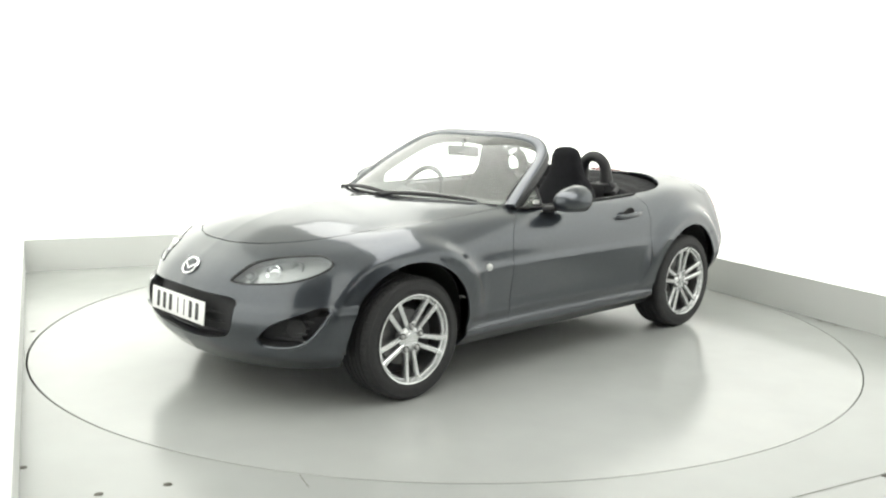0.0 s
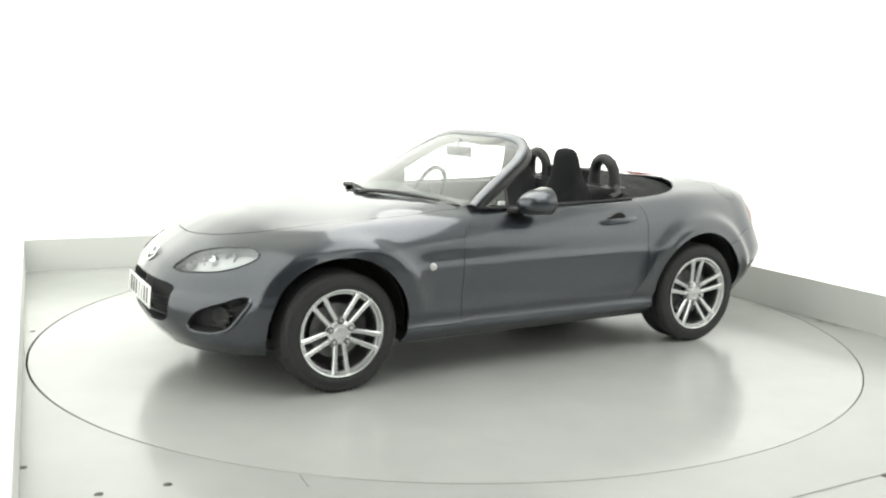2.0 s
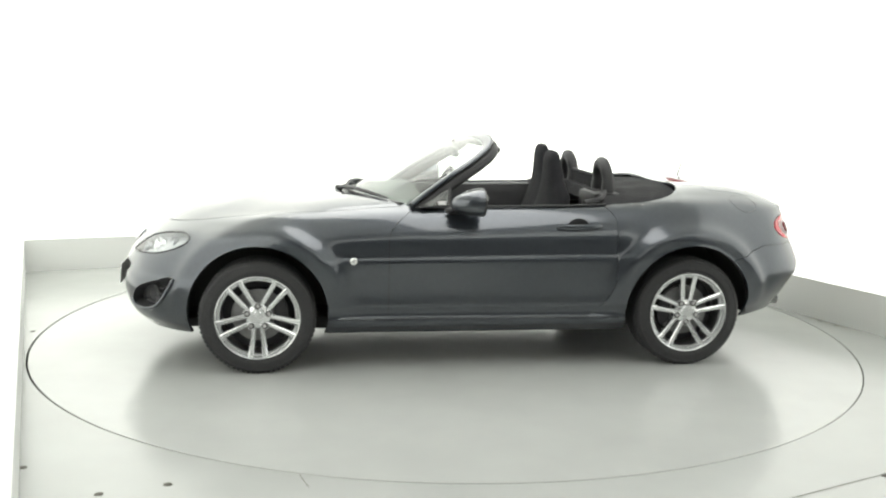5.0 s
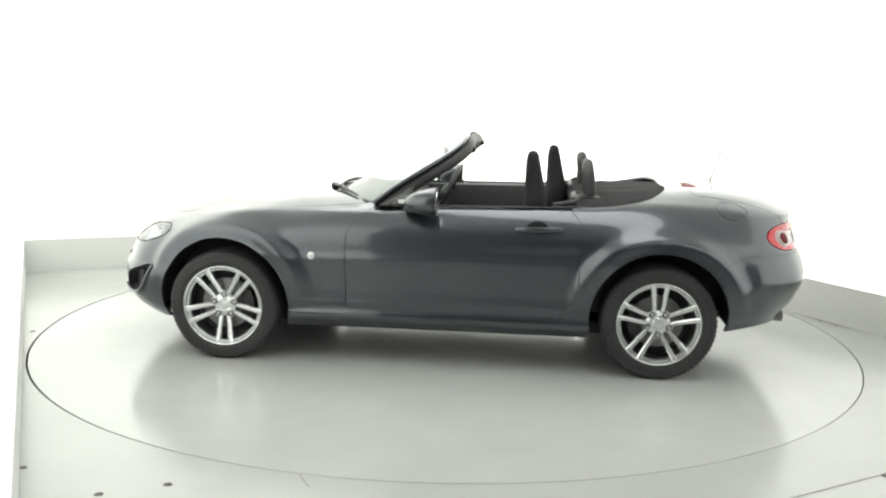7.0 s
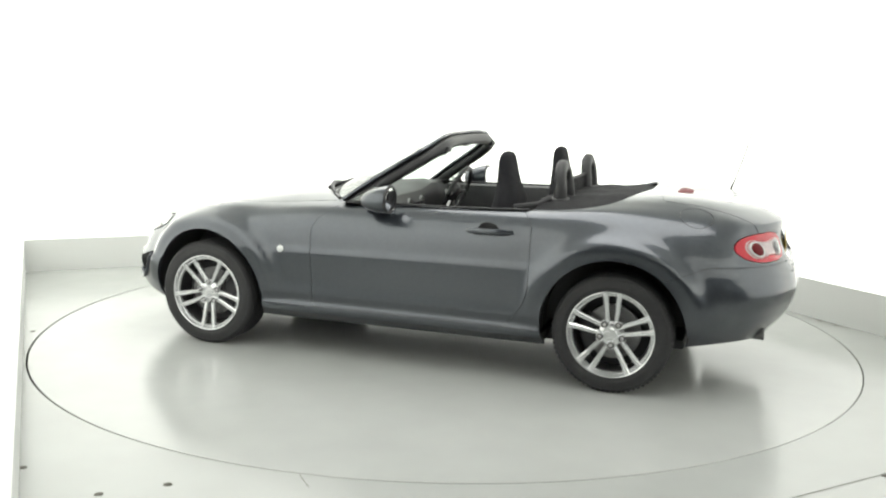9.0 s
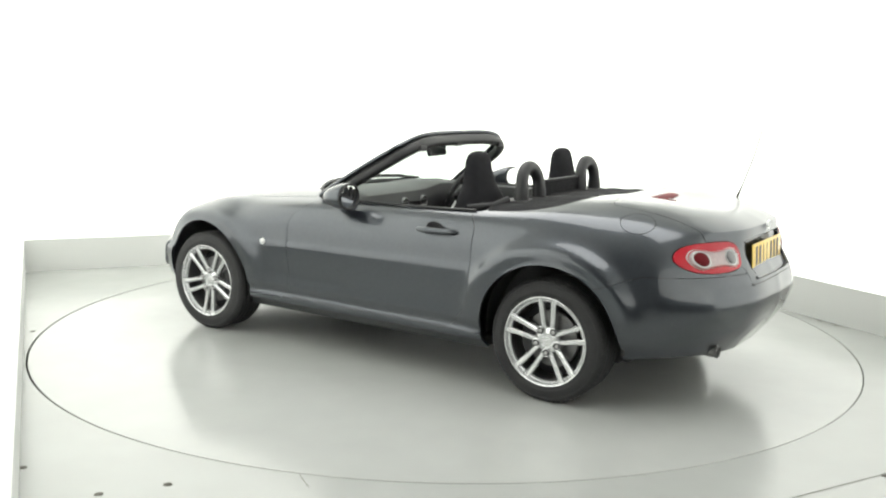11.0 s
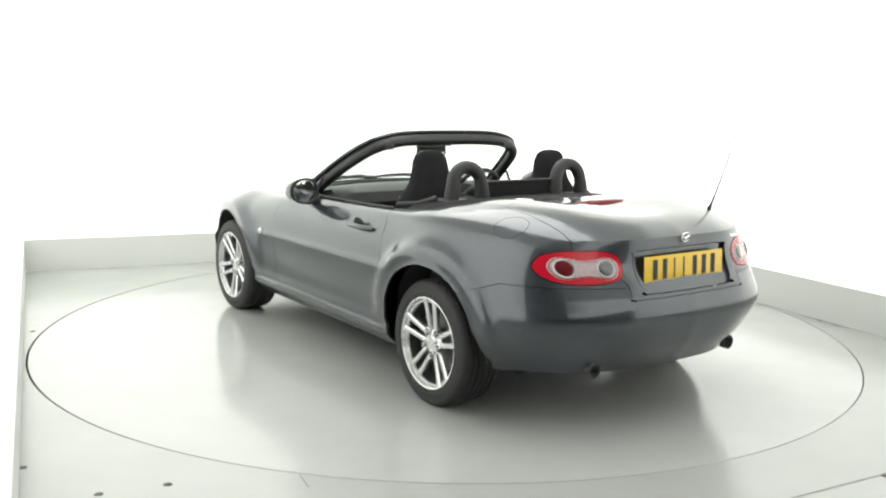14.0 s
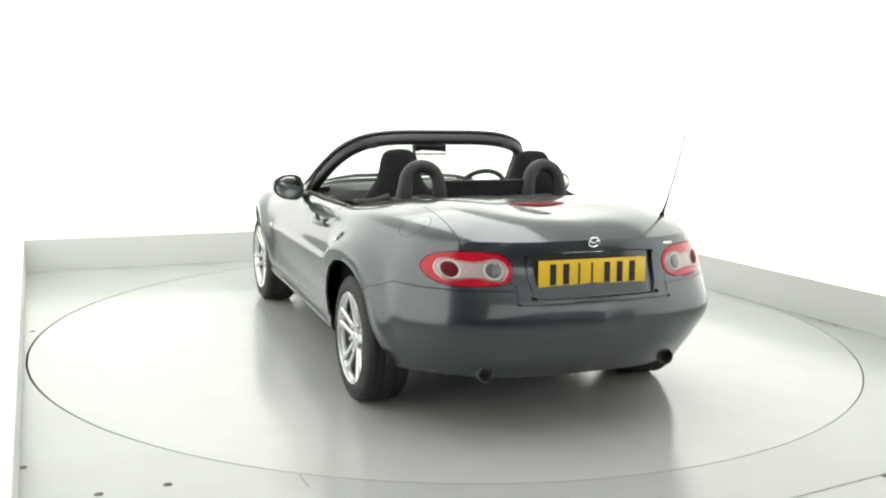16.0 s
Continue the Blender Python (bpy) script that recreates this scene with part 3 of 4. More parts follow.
# tail: lamps and plate recess
part("plate_recess", lamp_f_bare(both(panel("plate_recess")), 0.016, (1, 0, 0)), PAINT, car)
for side in (1, -1):
    tl = new("tail_light")
    tl.parent = car
    tl["label"] = "red oval tail light with two round lamps and a pale middle"
    b = panel("tail_light")
    offset(b, 0.003)
    tree = BVHTree.FromBMesh(b)
    part("red_lens", flange(b if side > 0 else flip(b), 0.012), LENS_RED, tl)

    def patch(name, loop, lift, bulge, mat, hole=0.0):
        """A thin raised piece that follows the lamp's face inside an outline of (y, z)."""
        pb = bmesh.new()
        cy, cz = sum(p[0] for p in loop) / len(loop), sum(p[1] for p in loop) / len(loop)
        rings_ = []
        for sc, up in ((1.0, -0.003), (1.0, lift), (0.97, lift + 0.001), (0.85, lift + bulge * .5), (0.6, lift + bulge * .8), (0.3, lift + bulge), (0.03, lift + bulge)):
            if sc < hole:
                break
            line = []
            for p in loop:
                y, z = cy + (p[0] - cy) * sc, cz + (p[1] - cz) * sc
                hit = tree.ray_cast(Vector((-2.4, y, z)), Vector((1, 0, 0)))
                co, no = (hit[0], hit[1]) if hit[0] else (Vector((-1.9, y, z)), Vector((-1, 0, 0)))
                no = -no if no.x > 0 else no
                co = co + no * up
                line.append(pb.verts.new((co.x, side * co.y, co.z)))
            rings_.append(line)
        for a_, b_ in zip(rings_, rings_[1:]):
            for k in range(len(loop)):
                pb.faces.new((a_[k], a_[(k + 1) % len(loop)], b_[(k + 1) % len(loop)], b_[k]))
        if not hole:
            pb.faces.new(rings_[-1])
        part(name, pb, mat, tl)

    def disc(cy, cz, r):
        return [(cy + r * math.cos(2 * math.pi * k / 36), cz + r * math.sin(2 * math.pi * k / 36)) for k in range(36)]

    capsule = [(p[0], p[1]) for p in smooth_loop(CAPSULE_EDGE, 4)]
    wide = [(.522 + (a - .522) * 1.06, .742 + (c - .742) * 1.15) for a, c in capsule]
    patch("ring_lens", wide, 0.0015, 0.0, BEZEL, 0.9)
    patch("clear_lens", capsule, 0.0035, 0.0, LENS_CLEAR)
    for cy, mt in ((.602, LENS_DARK), (.443, LENS_SMOKE)):
        patch("lamp_ring", disc(cy, .742, .038), 0.006, 0.0, BEZEL, 0.8)
        patch("round_lens", disc(cy, .742, .030), 0.0065, 0.006, mt)

skin.free()


# ------------------------------------------------------------------ wheels
def wheel(spin, side):
    w = new("wheel")
    w.parent = car
    bm = bmesh.new()
    prof = [(0.208, 0.096), (0.216, 0.104), (0.226, 0.107), (0.238, 0.1085), (0.240, 0.1105), (0.252, 0.111), (0.262, 0.109), (0.275, 0.1065), (0.277, 0.108), (0.286, 0.104), (0.293, 0.096), (0.298, 0.084)]
    for g in (0.062, 0.028, -0.006, -0.040, -0.070):
        prof += [(0.300, g + 0.006), (0.293, g + 0.004), (0.293, g - 0.003), (0.300, g - 0.005)]
    prof += [(0.298, -0.084), (0.293, -0.096), (0.26, -0.110), (0.225, -0.107), (0.208, -0.096)]
    lathe(bm, prof, 72)
    for k in range(72):
        a = 2 * math.pi * k / 72
        m = Matrix.Rotation(-a, 4, "Y") @ Matrix.Translation((0.2955, 0.089, 0)) @ Matrix.Rotation(radians(35), 4, "Z")
        bmesh.ops.create_cube(bm, size=1, matrix=m @ Matrix.Diagonal((0.006, 0.02, 0.012, 1)))
    part("tyre", bm, RUBBER, w, "black low-profile road tyre")
    rim = new("alloy_rim")
    rim.parent = w
    rim["label"] = "silver alloy rim with five pairs of spokes"
    bm = bmesh.new()
    lathe(bm, [(0.208, 0.094), (0.2155, 0.105), (0.219, 0.106), (0.219, 0.111), (0.2165, 0.112), (0.2125, 0.1105), (0.2095, 0.104), (0.2085, 0.095), (0.2065, 0.092), (0.2045, 0.095), (0.2025, 0.0975), (0.196, 0.0965), (0.1935, 0.093), (0.192, 0.080)], 72)
    part("lip", bm, ALLOY, rim)
    # barrel in the darkened alloy, with its inner shade painted in
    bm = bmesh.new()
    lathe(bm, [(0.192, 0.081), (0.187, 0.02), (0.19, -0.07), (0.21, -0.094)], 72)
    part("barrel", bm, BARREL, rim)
    bm = bmesh.new()
    lathe(bm, [(0.02, -0.02), (0.19, -0.02), (0.19, -0.024)], 48)
    part("backing", bm, UNDER, rim)
    for k in range(5):
        a = radians(spin + 72 * k)
        c, n = Vector((math.cos(a), 0, math.sin(a))), Vector((-math.sin(a), 0, math.cos(a)))
        for s in (-1, 1):
            bm = bmesh.new()
            rows = []
            for r, off, wd, top, dep in ((0.038, 0.0175, 0.0120, 0.078, 0.035), (0.060, 0.0205, 0.0130, 0.081, 0.034), (0.085, 0.0240, 0.0135, 0.085, 0.032), (0.12, 0.0275, 0.0140, 0.090, 0.028), (0.165, 0.0315, 0.0148, 0.097, 0.026), (0.195, 0.0355, 0.0160, 0.1035, 0.026), (0.209, 0.0385, 0.0175, 0.1055, 0.020)):
                o = c * r + n * s * off
                rows.append([bm.verts.new(o + n * w_ + Vector((0, y_, 0))) for w_, y_ in ((-wd * .95, top - dep), (-wd * .9, top - 0.006), (-wd * .5, top), (wd * .5, top), (wd * .9, top - 0.006), (wd * .95, top - dep))])
            for p, q in zip(rows, rows[1:]):
                for i in range(6):
                    bm.faces.new((p[i], p[(i + 1) % 6], q[(i + 1) % 6], q[i]))
            bm.faces.new(rows[0])
            bm.faces.new(rows[-1][::-1])
            part("spoke", bm, ALLOY, rim)
    bm = bmesh.new()
    lathe(bm, [(0.001, 0.086), (0.026, 0.085), (0.030, 0.081), (0.034, 0.082), (0.052, 0.078), (0.063, 0.070), (0.068, 0.04), (0.02, 0.03)], 48)
    part("hub", bm, ALLOY, rim)
    for k in range(5):
        a = radians(spin + 36 + 72 * k)
        bm = bmesh.new()
        lathe(bm, [(0.001, 0.012), (0.0075, 0.012), (0.0095, 0.009), (0.0095, -0.004), (0.012, -0.004), (0.012, -0.008)], 6)
        bmesh.ops.translate(bm, vec=(0.058 * math.cos(a), 0.084, 0.058 * math.sin(a)), verts=bm.verts)
        part("wheel_nut", bm, BEZEL, rim)
        bm = bmesh.new()
        lathe(bm, [(0.010, 0.001), (0.0165, 0.001), (0.0168, 0.0), (0.0168, -0.01)], 20)
        bmesh.ops.translate(bm, vec=(0.058 * math.cos(a), 0.084, 0.058 * math.sin(a)), verts=bm.verts)
        part("nut_seat", bm, UNDER, rim)
        bm = bmesh.new()
        lathe(bm, [(0.0168, -0.01), (0.0168, 0.003), (0.0185, 0.004), (0.0205, 0.003), (0.0215, -0.02)], 20)
        bmesh.ops.translate(bm, vec=(0.058 * math.cos(a), 0.084, 0.058 * math.sin(a)), verts=bm.verts)
        part("nut_boss", bm, ALLOY, rim)
    bm = bmesh.new()
    lathe(bm, [(0.06, 0.035), (0.075, 0.028), (0.138, 0.028), (0.140, 0.02), (0.138, 0.005), (0.06, 0.005)], 56, closed=True)
    part("brake_disc", bm, STEEL, w, "grey steel brake disc")
    bm = bmesh.new()
    for i in range(9):
        a = radians(-35 + 70 * i / 8)
        for r in (0.10, 0.155):
            bm.verts.new((r * math.cos(a) * side, 0.045, r * math.sin(a)))
            bm.verts.new((r * math.cos(a) * side, 0.0, r * math.sin(a)))
    bmesh.ops.convex_hull(bm, input=bm.verts)
    part("brake_caliper", bm, TRIM, w)
    return w


for ax, y, spin, side in ((AXLE, 1, -90, -1), (-AXLE, 1, 90, 1), (AXLE, -1, 20, 1), (-AXLE, -1, 50, -1)):
    w = wheel(spin, side)
    w.matrix_basis = pose(ax, y * HUB_Y, WHEEL_R, 0, 0, 0 if y > 0 else 180)
    bm = bmesh.new()
    rows = []
    for i in range(29):
        a = radians(-6 + 192 * i / 28)
        rows.append([bm.verts.new((ax + r * math.cos(a), y * yy, 0.315 + r * math.sin(a))) for r, yy in ((0.362, .775 + .06 * max(0.0, math.sin(a))), (0.372, .77 + .06 * max(0.0, math.sin(a))), (0.375, .45), (0.1, .45))])
    for p, q in zip(rows, rows[1:]):
        for i in range(3):
            bm.faces.new((p[i], p[i + 1], q[i + 1], q[i]))
    OPEN.add("arch_liner")
    part("arch_liner", bm, UNDER, car)
bm = bmesh.new()
box(bm, -1.50, 1.60, -.60, .60, 0.20, 0.25, 0.01)
box(bm, -0.80, 0.80, -.775, .775, 0.195, 0.25, 0.01)
box(bm, -1.40, 1.42, -.48, .48, 0.145, 0.21, 0.02)
box(bm, -1.84, -1.49, -.50, .50, 0.275, 0.32, 0.02)
part("underbody", bm, UNDER, car)
for side in (1, -1):
    bm = bmesh.new()
    prof = [(0.030, -0.16), (0.034, 0.0), (0.036, 0.012), (0.032, 0.014), (0.028, 0.0), (0.026, -0.10), (0.001, -0.11)]
    lathe(bm, prof, 28)
    bmesh.ops.transform(bm, matrix=Matrix.Translation((-1.868, side * .452, .293)) @ Matrix.Rotation(radians(90), 4, "Z"), verts=bm.verts)
    part("exhaust_pipe", bm, STEEL, car, "dark steel exhaust tailpipe")


# ------------------------------------------------------------------ windscreen, cabin and fittings
def base_line(y):
    return Vector((0.655 - 0.235 * (abs(y) / 0.62) ** 2, y, 0.888 - 0.012 * (y / .62) ** 2))


def top_line(y):
    return Vector((-0.045 - 0.06 * (abs(y) / 0.56) ** 2, y, 1.216 - 0.042 * (abs(y) / 0.56) ** 4))


def screen_at(a, b):
    """A place on the windscreen: a across -1..1, b up 0..1."""
    p = base_line(a * 0.66).lerp(top_line(a * 0.545), b)
    bow = 4 * b * (1 - b)
    return p + Vector((0.012, 0, 0.016)) * bow * (1 - 0.3 * a * a)


def bar(bm, pts, half, wide, n=14, power=0.75):
    """A bar of rounded-box section; half: (a, b) sizes, wide: direction of a, per point or one."""
    rings = []
    for i, p in enumerate(pts):
        p = Vector(p)
        d = (Vector(pts[min(i + 1, len(pts) - 1)]) - Vector(pts[max(i - 1, 0)])).normalized()
        A = Vector(wide[i] if isinstance(wide, list) else wide)
        A = (A - d * A.dot(d)).normalized()
        B = d.cross(A)
        h = half[i] if isinstance(half, list) else half
        ring_ = []
        for k in range(n):
            t = 2 * math.pi * k / n
            ca, sa = math.cos(t), math.sin(t)
            ring_.append(bm.verts.new(p + A * h[0] * math.copysign(abs(ca) ** power, ca) + B * h[1] * math.copysign(abs(sa) ** power, sa)))
        rings.append(ring_)
    for p, q in zip(rings, rings[1:]):
        for k in range(n):
            bm.faces.new((p[k], p[(k + 1) % n], q[(k + 1) % n], q[k]))
    bm.faces.new(rings[0][::-1])
    bm.faces.new(rings[-1])


screen = new("windscreen")
screen.parent = car
screen["label"] = "raked windscreen in a graphite frame with black inner trim"
bm = bmesh.new()
sheets = [[[bm.verts.new(screen_at(-1 + 2 * i / 40, j / 16) + Vector((d * .5, 0, d * .85))) for j in range(17)] for i in range(41)] for d in (0.0, -0.005)]
for k, g in enumerate(sheets):
    for i in range(40):
        for j in range(16):
            f = bm.faces.new((g[i][j], g[i + 1][j], g[i + 1][j + 1], g[i][j + 1]))
            f.material_index = k
edge = [(i, 0) for i in range(41)] + [(40, j) for j in range(1, 17)] + [(i, 16) for i in range(39, -1, -1)] + [(0, j) for j in range(15, 0, -1)]
for (i, j), (m, n) in zip(edge, edge[1:] + edge[:1]):
    bm.faces.new((sheets[0][i][j], sheets[0][m][n], sheets[1][m][n], sheets[1][i][j])).material_index = 1
pane = part("pane", bm, (GLASS, GLASS_BACK), screen, "clear windscreen glass")
pane.visible_shadow = False


def rim_path(scale, n=72):
    """Places round the windscreen's edge, from one pillar's foot over the header to the other's."""
    out = []
    for k in range(n + 1):
        w = -1 + 2 * k / n
        # even steps: pillar, rounded corner, header
        a = 1.0 if abs(w) > 0.62 else abs(w) / 0.62
        b = 1.0 if abs(w) < 0.62 else (1 - abs(w)) / 0.38
        r_ = (a ** 7 + b ** 7) ** (1 / 7)
        out.append((math.copysign(a / r_, w) * scale if w else 0.0, b / r_ * (1 + (scale - 1) * 0.8)))
    return out


bm = bmesh.new()
pts = [screen_at(a, b) for a, b in rim_path(1.05)]
bar(bm, pts, (0.014, 0.034), Vector((0.55, 0, 0.83)))
part("frame", bm, PAINT, screen)
bm = bmesh.new()
pts = [screen_at(a, b) + Vector((-0.040, 0, -0.030)) for a, b in rim_path(1.035)]
bar(bm, pts, (0.031, 0.029), Vector((0.55, 0, 0.83)))
part("frame_trim", bm, TRIM, screen, "black padded inner trim of the frame")
for y in (-0.43, 0.0, 0.43):
    bm = bmesh.new()
    c = top_line(y) + Vector((-0.066, 0, -0.038))
    box(bm, c.x - .016, c.x + .014, y - .03, y + .03, c.z - .022, c.z + .010, 0.006)
    part("roof_latch", bm, TRIM, screen)
bm = bmesh.new()
bar(bm, [base_line(-.64 + 1.28 * i / 24) + Vector((0.0, 0, -0.004)) for i in range(25)], (0.016, 0.008), Vector((1, 0, 0.3)))
part("screen_seal", bm, TRIM, screen)
bm = bmesh.new()
box(bm, -0.012, 0.012, -.115, .115, -.032, .032, 0.011)
bmesh.ops.transform(bm, matrix=Matrix.Translation((0.045, 0.0, 1.122)) @ Matrix.Rotation(radians(8), 4, "Z") @ Matrix.Rotation(radians(10), 4, "Y"), verts=bm.verts)
im = part("rear_view_mirror", bm, TRIM, screen)
bm = bmesh.new()
box(bm, -0.014, -0.0125, -.103, .103, -.024, .024)
bmesh.ops.transform(bm, matrix=Matrix.Translation((0.045, 0.0, 1.122)) @ Matrix.Rotation(radians(8), 4, "Z") @ Matrix.Rotation(radians(10), 4, "Y"), verts=bm.verts)
part("mirror_glass", bm, MIRROR, im, smooth=False)
bm = bmesh.new()
tube(bm, [(0.05, 0, 1.14), (0.045, 0, 1.17), (0.03, 0, 1.19)], 0.008, 8)
part("stalk", bm, TRIM, im)
bm = bmesh.new()
lathe(bm, [(0.001, 0.001), (0.028, 0.001), (0.028, -0.001)], 24)
bmesh.ops.transform(bm, matrix=Matrix.Translation(screen_at(.72, .80) + Vector((-.004, 0, -.004))) @ Matrix.Rotation(radians(-52), 4, "Y") @ Matrix.Rotation(radians(90), 4, "Z") @ Matrix.Rotation(radians(0), 4, "X"), verts=bm.verts)
part("sticker", bm, WHITE_LENS, screen)

# scuttle and wipers
bm = bmesh.new()
rows = []
for i in range(29):
    y = -.62 + 1.24 * i / 28
    a = Vector((0.76 - 0.43 * (y / 0.7) ** 2, y, 0.868 - .02 * (y / .7) ** 2))
    b = base_line(y) + Vector((0, 0, -.006))
    rows.append([bm.verts.new(a), bm.verts.new(a.lerp(b, .3) + Vector((0, 0, -.004))), bm.verts.new(a.lerp(b, .7)), bm.verts.new(b), bm.verts.new(b + Vector((-.06, 0, -.03)))])
for p, q in zip(rows, rows[1:]):
    for i in range(4):
        bm.faces.new((p[i], p[i + 1], q[i + 1], q[i]))
OPEN.add("scuttle_panel")
part("scuttle_panel", bm, TRIM, car, "black plastic scuttle below the windscreen")
for y0, y1 in ((-0.50, 0.05), (0.02, 0.56)):
    wp = new("wiper")
    wp.parent = car
    bm = bmesh.new()
    pts = [base_line(y0 + (y1 - y0) * i / 8) + Vector((0.018, 0, 0.018 + .012 * math.sin(math.pi * i / 8))) for i in range(9)]
    tube(bm, pts, [0.006, 0.008, 0.010, 0.011, 0.012, 0.011, 0.010, 0.008, 0.006], 8)
    part("blade", bm, TRIM, wp)
    bm = bmesh.new()
    tube(bm, [base_line(y0) + Vector((.070, 0, .004)), base_line(y0 + .1) + Vector((.055, 0, .026)), base_line(y0 + .28) + Vector((.026, 0, .032))], [0.014, 0.011, 0.008], 8)
    part("arm", bm, TRIM, wp)
    bm = bmesh.new()
    lathe(bm, [(0.001, .03), (.018, .026), (.022, 0.0), (.022, -.03)], 16)
    bmesh.ops.transform(bm, matrix=Matrix.Translation(base_line(y0) + Vector((.072, 0, -.004))) @ Matrix.Rotation(radians(90), 4, "X"), verts=bm.verts)
    part("pivot", bm, TRIM, wp)


# cabin lining: a trough along the opening's edge
def belt(x):
    return 0.872 + 0.015 * max(0.0, -x) + .03 * max(0.0, -x - .7)


def opening(x):
    return 0.735 if x > -0.74 else 0.725 * max(0.0, 1 - (max(0.0, -0.74 - x) / 0.495) ** 3.4) ** (1 / 3.4)


bm = bmesh.new()
xs = [0.33 - 1.55 * i / 40 for i in range(41)]
loops = []
for x in xs:
    y = max(0.1, opening(x))
    z = belt(x)
    loops.append([(x, y + .004, z - .012), (x, y - .03, z - .006), (x, y - .065, z - .016), (x, y - .085, z - .08), (x, y - .085, .50), (x, y - .12, .30), (x, 0.0, .30)])
for side in (1, -1):
    vs = [[bm.verts.new((p[0], side * p[1], p[2])) for p in l] for l in loops]
    for p, q in zip(vs, vs[1:]):
        for i in range(6):
            bm.faces.new((p[i], p[i + 1], q[i + 1], q[i]))
bmesh.ops.remove_doubles(bm, verts=bm.verts, dist=1e-4)
OPEN.add("cabin_lining")
part("cabin_lining", bm, TRIM, car, "black plastic and cloth cabin lining")
bm = bmesh.new()
sec = []
for i in range(17):
    y = -.66 + 1.32 * i / 16
    hump = 0.03 * math.exp(-((y + .36) / .14) ** 2)
    fx = base_line(y).x
    sec.append([bm.verts.new(p) for p in ((fx - .01, y, .872), (fx - .12, y, .888 + hump * .5), (min(fx - .2, .30), y, .885 + hump), (.23, y, .86 + hump), (.20, y, .80), (.24, y, .62), (.30, y, .40), (.62, y, .40))])
for p, q in zip(sec, sec[1:]):
    for i in range(7):
        bm.faces.new((p[i], p[i + 1], q[i + 1], q[i]))
OPEN.add("dashboard")
part("dashboard", bm, TRIM, car, "black moulded dashboard")
for y in (-.58, -.1, .1, .58):
    bm = bmesh.new()
    lathe(bm, [(0.001, 0.0), (0.028, 0.0), (0.036, 0.006), (0.040, 0.0), (0.040, -0.02)], 24)
    bmesh.ops.transform(bm, matrix=Matrix.Translation((0.205, y, .79)) @ Matrix.Rotation(radians(90), 4, "Z"), verts=bm.verts)
    part("air_vent", bm, STEEL, car)
sw = new("steering_wheel")
sw.parent = car
sw.matrix_basis = pose(0.06, -0.36, 0.83, 0, -24, 0)
bm = bmesh.new()
tube(bm, [(0, .178 * math.cos(a), .178 * math.sin(a)) for a in [2 * math.pi * k / 36 for k in range(37)]], 0.0155, 8, caps=False)
part("wheel_rim", bm, TRIM, sw)
bm = bmesh.new()
bmesh.ops.create_uvsphere(bm, u_segments=20, v_segments=12, radius=1, matrix=Matrix.Translation((0.02, 0, -.01)) @ Matrix.Diagonal((.03, .075, .065, 1)))
part("boss", bm, TRIM, sw)
for a in (0, 180, 235, 305):
    bm = bmesh.new()
    tube(bm, [(0.015, .05 * math.cos(radians(a)), .05 * math.sin(radians(a))), (0, .175 * math.cos(radians(a)), .175 * math.sin(radians(a)))], 0.011, 8)
    part("spoke", bm, BEZEL if a > 200 else TRIM, sw)


def seat(x0, y0):
    s = new("seat")
    s.parent = car
    s["label"] = "black cloth bucket seat with fixed headrest"
    bm = bmesh.new()
    rows = []
    table = ((.42, .23, .085, .16), (.55, .235, .08, .11), (.70, .235, .075, .03), (.82, .225, .07, -.01), (.90, .20, .066, -.016), (.95, .160, .058, -.011), (.99, .130, .052, -.006), (1.05, .114, .045, 0), (1.10, .106, .039, .004), (1.135, .089, .032, .005), (1.152, .06, .022, .005), (1.158, .02, .008, .005))
    for z, hw, hd, dx in table:
        r_ = []
        for k in range(24):
            t = 2 * math.pi * k / 24
            ca, sa = math.cos(t), math.sin(t)
            bol = 0.025 * max(0, abs(sa) - .6) / .4 if ca > 0 and z < .9 else 0
            r_.append(bm.verts.new((x0 + dx + hd * math.copysign(abs(ca) ** .7, ca) + bol, y0 + hw * math.copysign(abs(sa) ** .7, sa), z)))
        rows.append(r_)
    for p, q in zip(rows, rows[1:]):
        for k in range(24):
            bm.faces.new((p[k], p[(k + 1) % 24], q[(k + 1) % 24], q[k]))
    bm.faces.new(rows[-1])
    part("backrest", bm, FABRIC, s)
    bm = bmesh.new()
    box(bm, x0 + .16, x0 + .66, y0 - .23, y0 + .23, .34, .46, 0.05)
    part("cushion", bm, FABRIC, s)


seat(-0.488, 0.375)
seat(-0.618, -0.375)
for side in (1, -1):
    hp = new("roll_hoop")
    hp.parent = car
    hp["label"] = "black padded roll hoop behind the seat"
    bm = bmesh.new()
    pts = [(-.80, side * .355 - .098, .86), (-.80, side * .355 - .098, .95)]
    pts += [(-.80 + .012 * math.sin(a), side * .355 - .092 * math.cos(a), .995 + .092 * math.sin(a)) for a in [math.pi * k / 12 for k in range(13)]]
    pts += [(-.80, side * .355 + .098, .95), (-.80, side * .355 + .098, .86)]
    bar(bm, pts, [(0.036, 0.040)] * 2 + [(0.031, 0.035)] * 13 + [(0.036, 0.040)] * 2, Vector((1, 0, 0)), power=.85)
    part("hoop_padding", bm, TRIM, hp)
    bm = bmesh.new()
    box(bm, -.87, -.70, side * .355 - .16, side * .355 + .16, .80, .925, 0.03)
    part("hoop_base", bm, TRIM, hp)
    bm = bmesh.new()
    tube(bm, [(-.76, side * .52, .93), (-.72, side * .60, .90), (-.60, side * .66, .885)], 0.016, 8)
    part("belt_guide", bm, UNDER, hp)
wd = new("wind_deflector")
wd.parent = car
bm = bmesh.new()
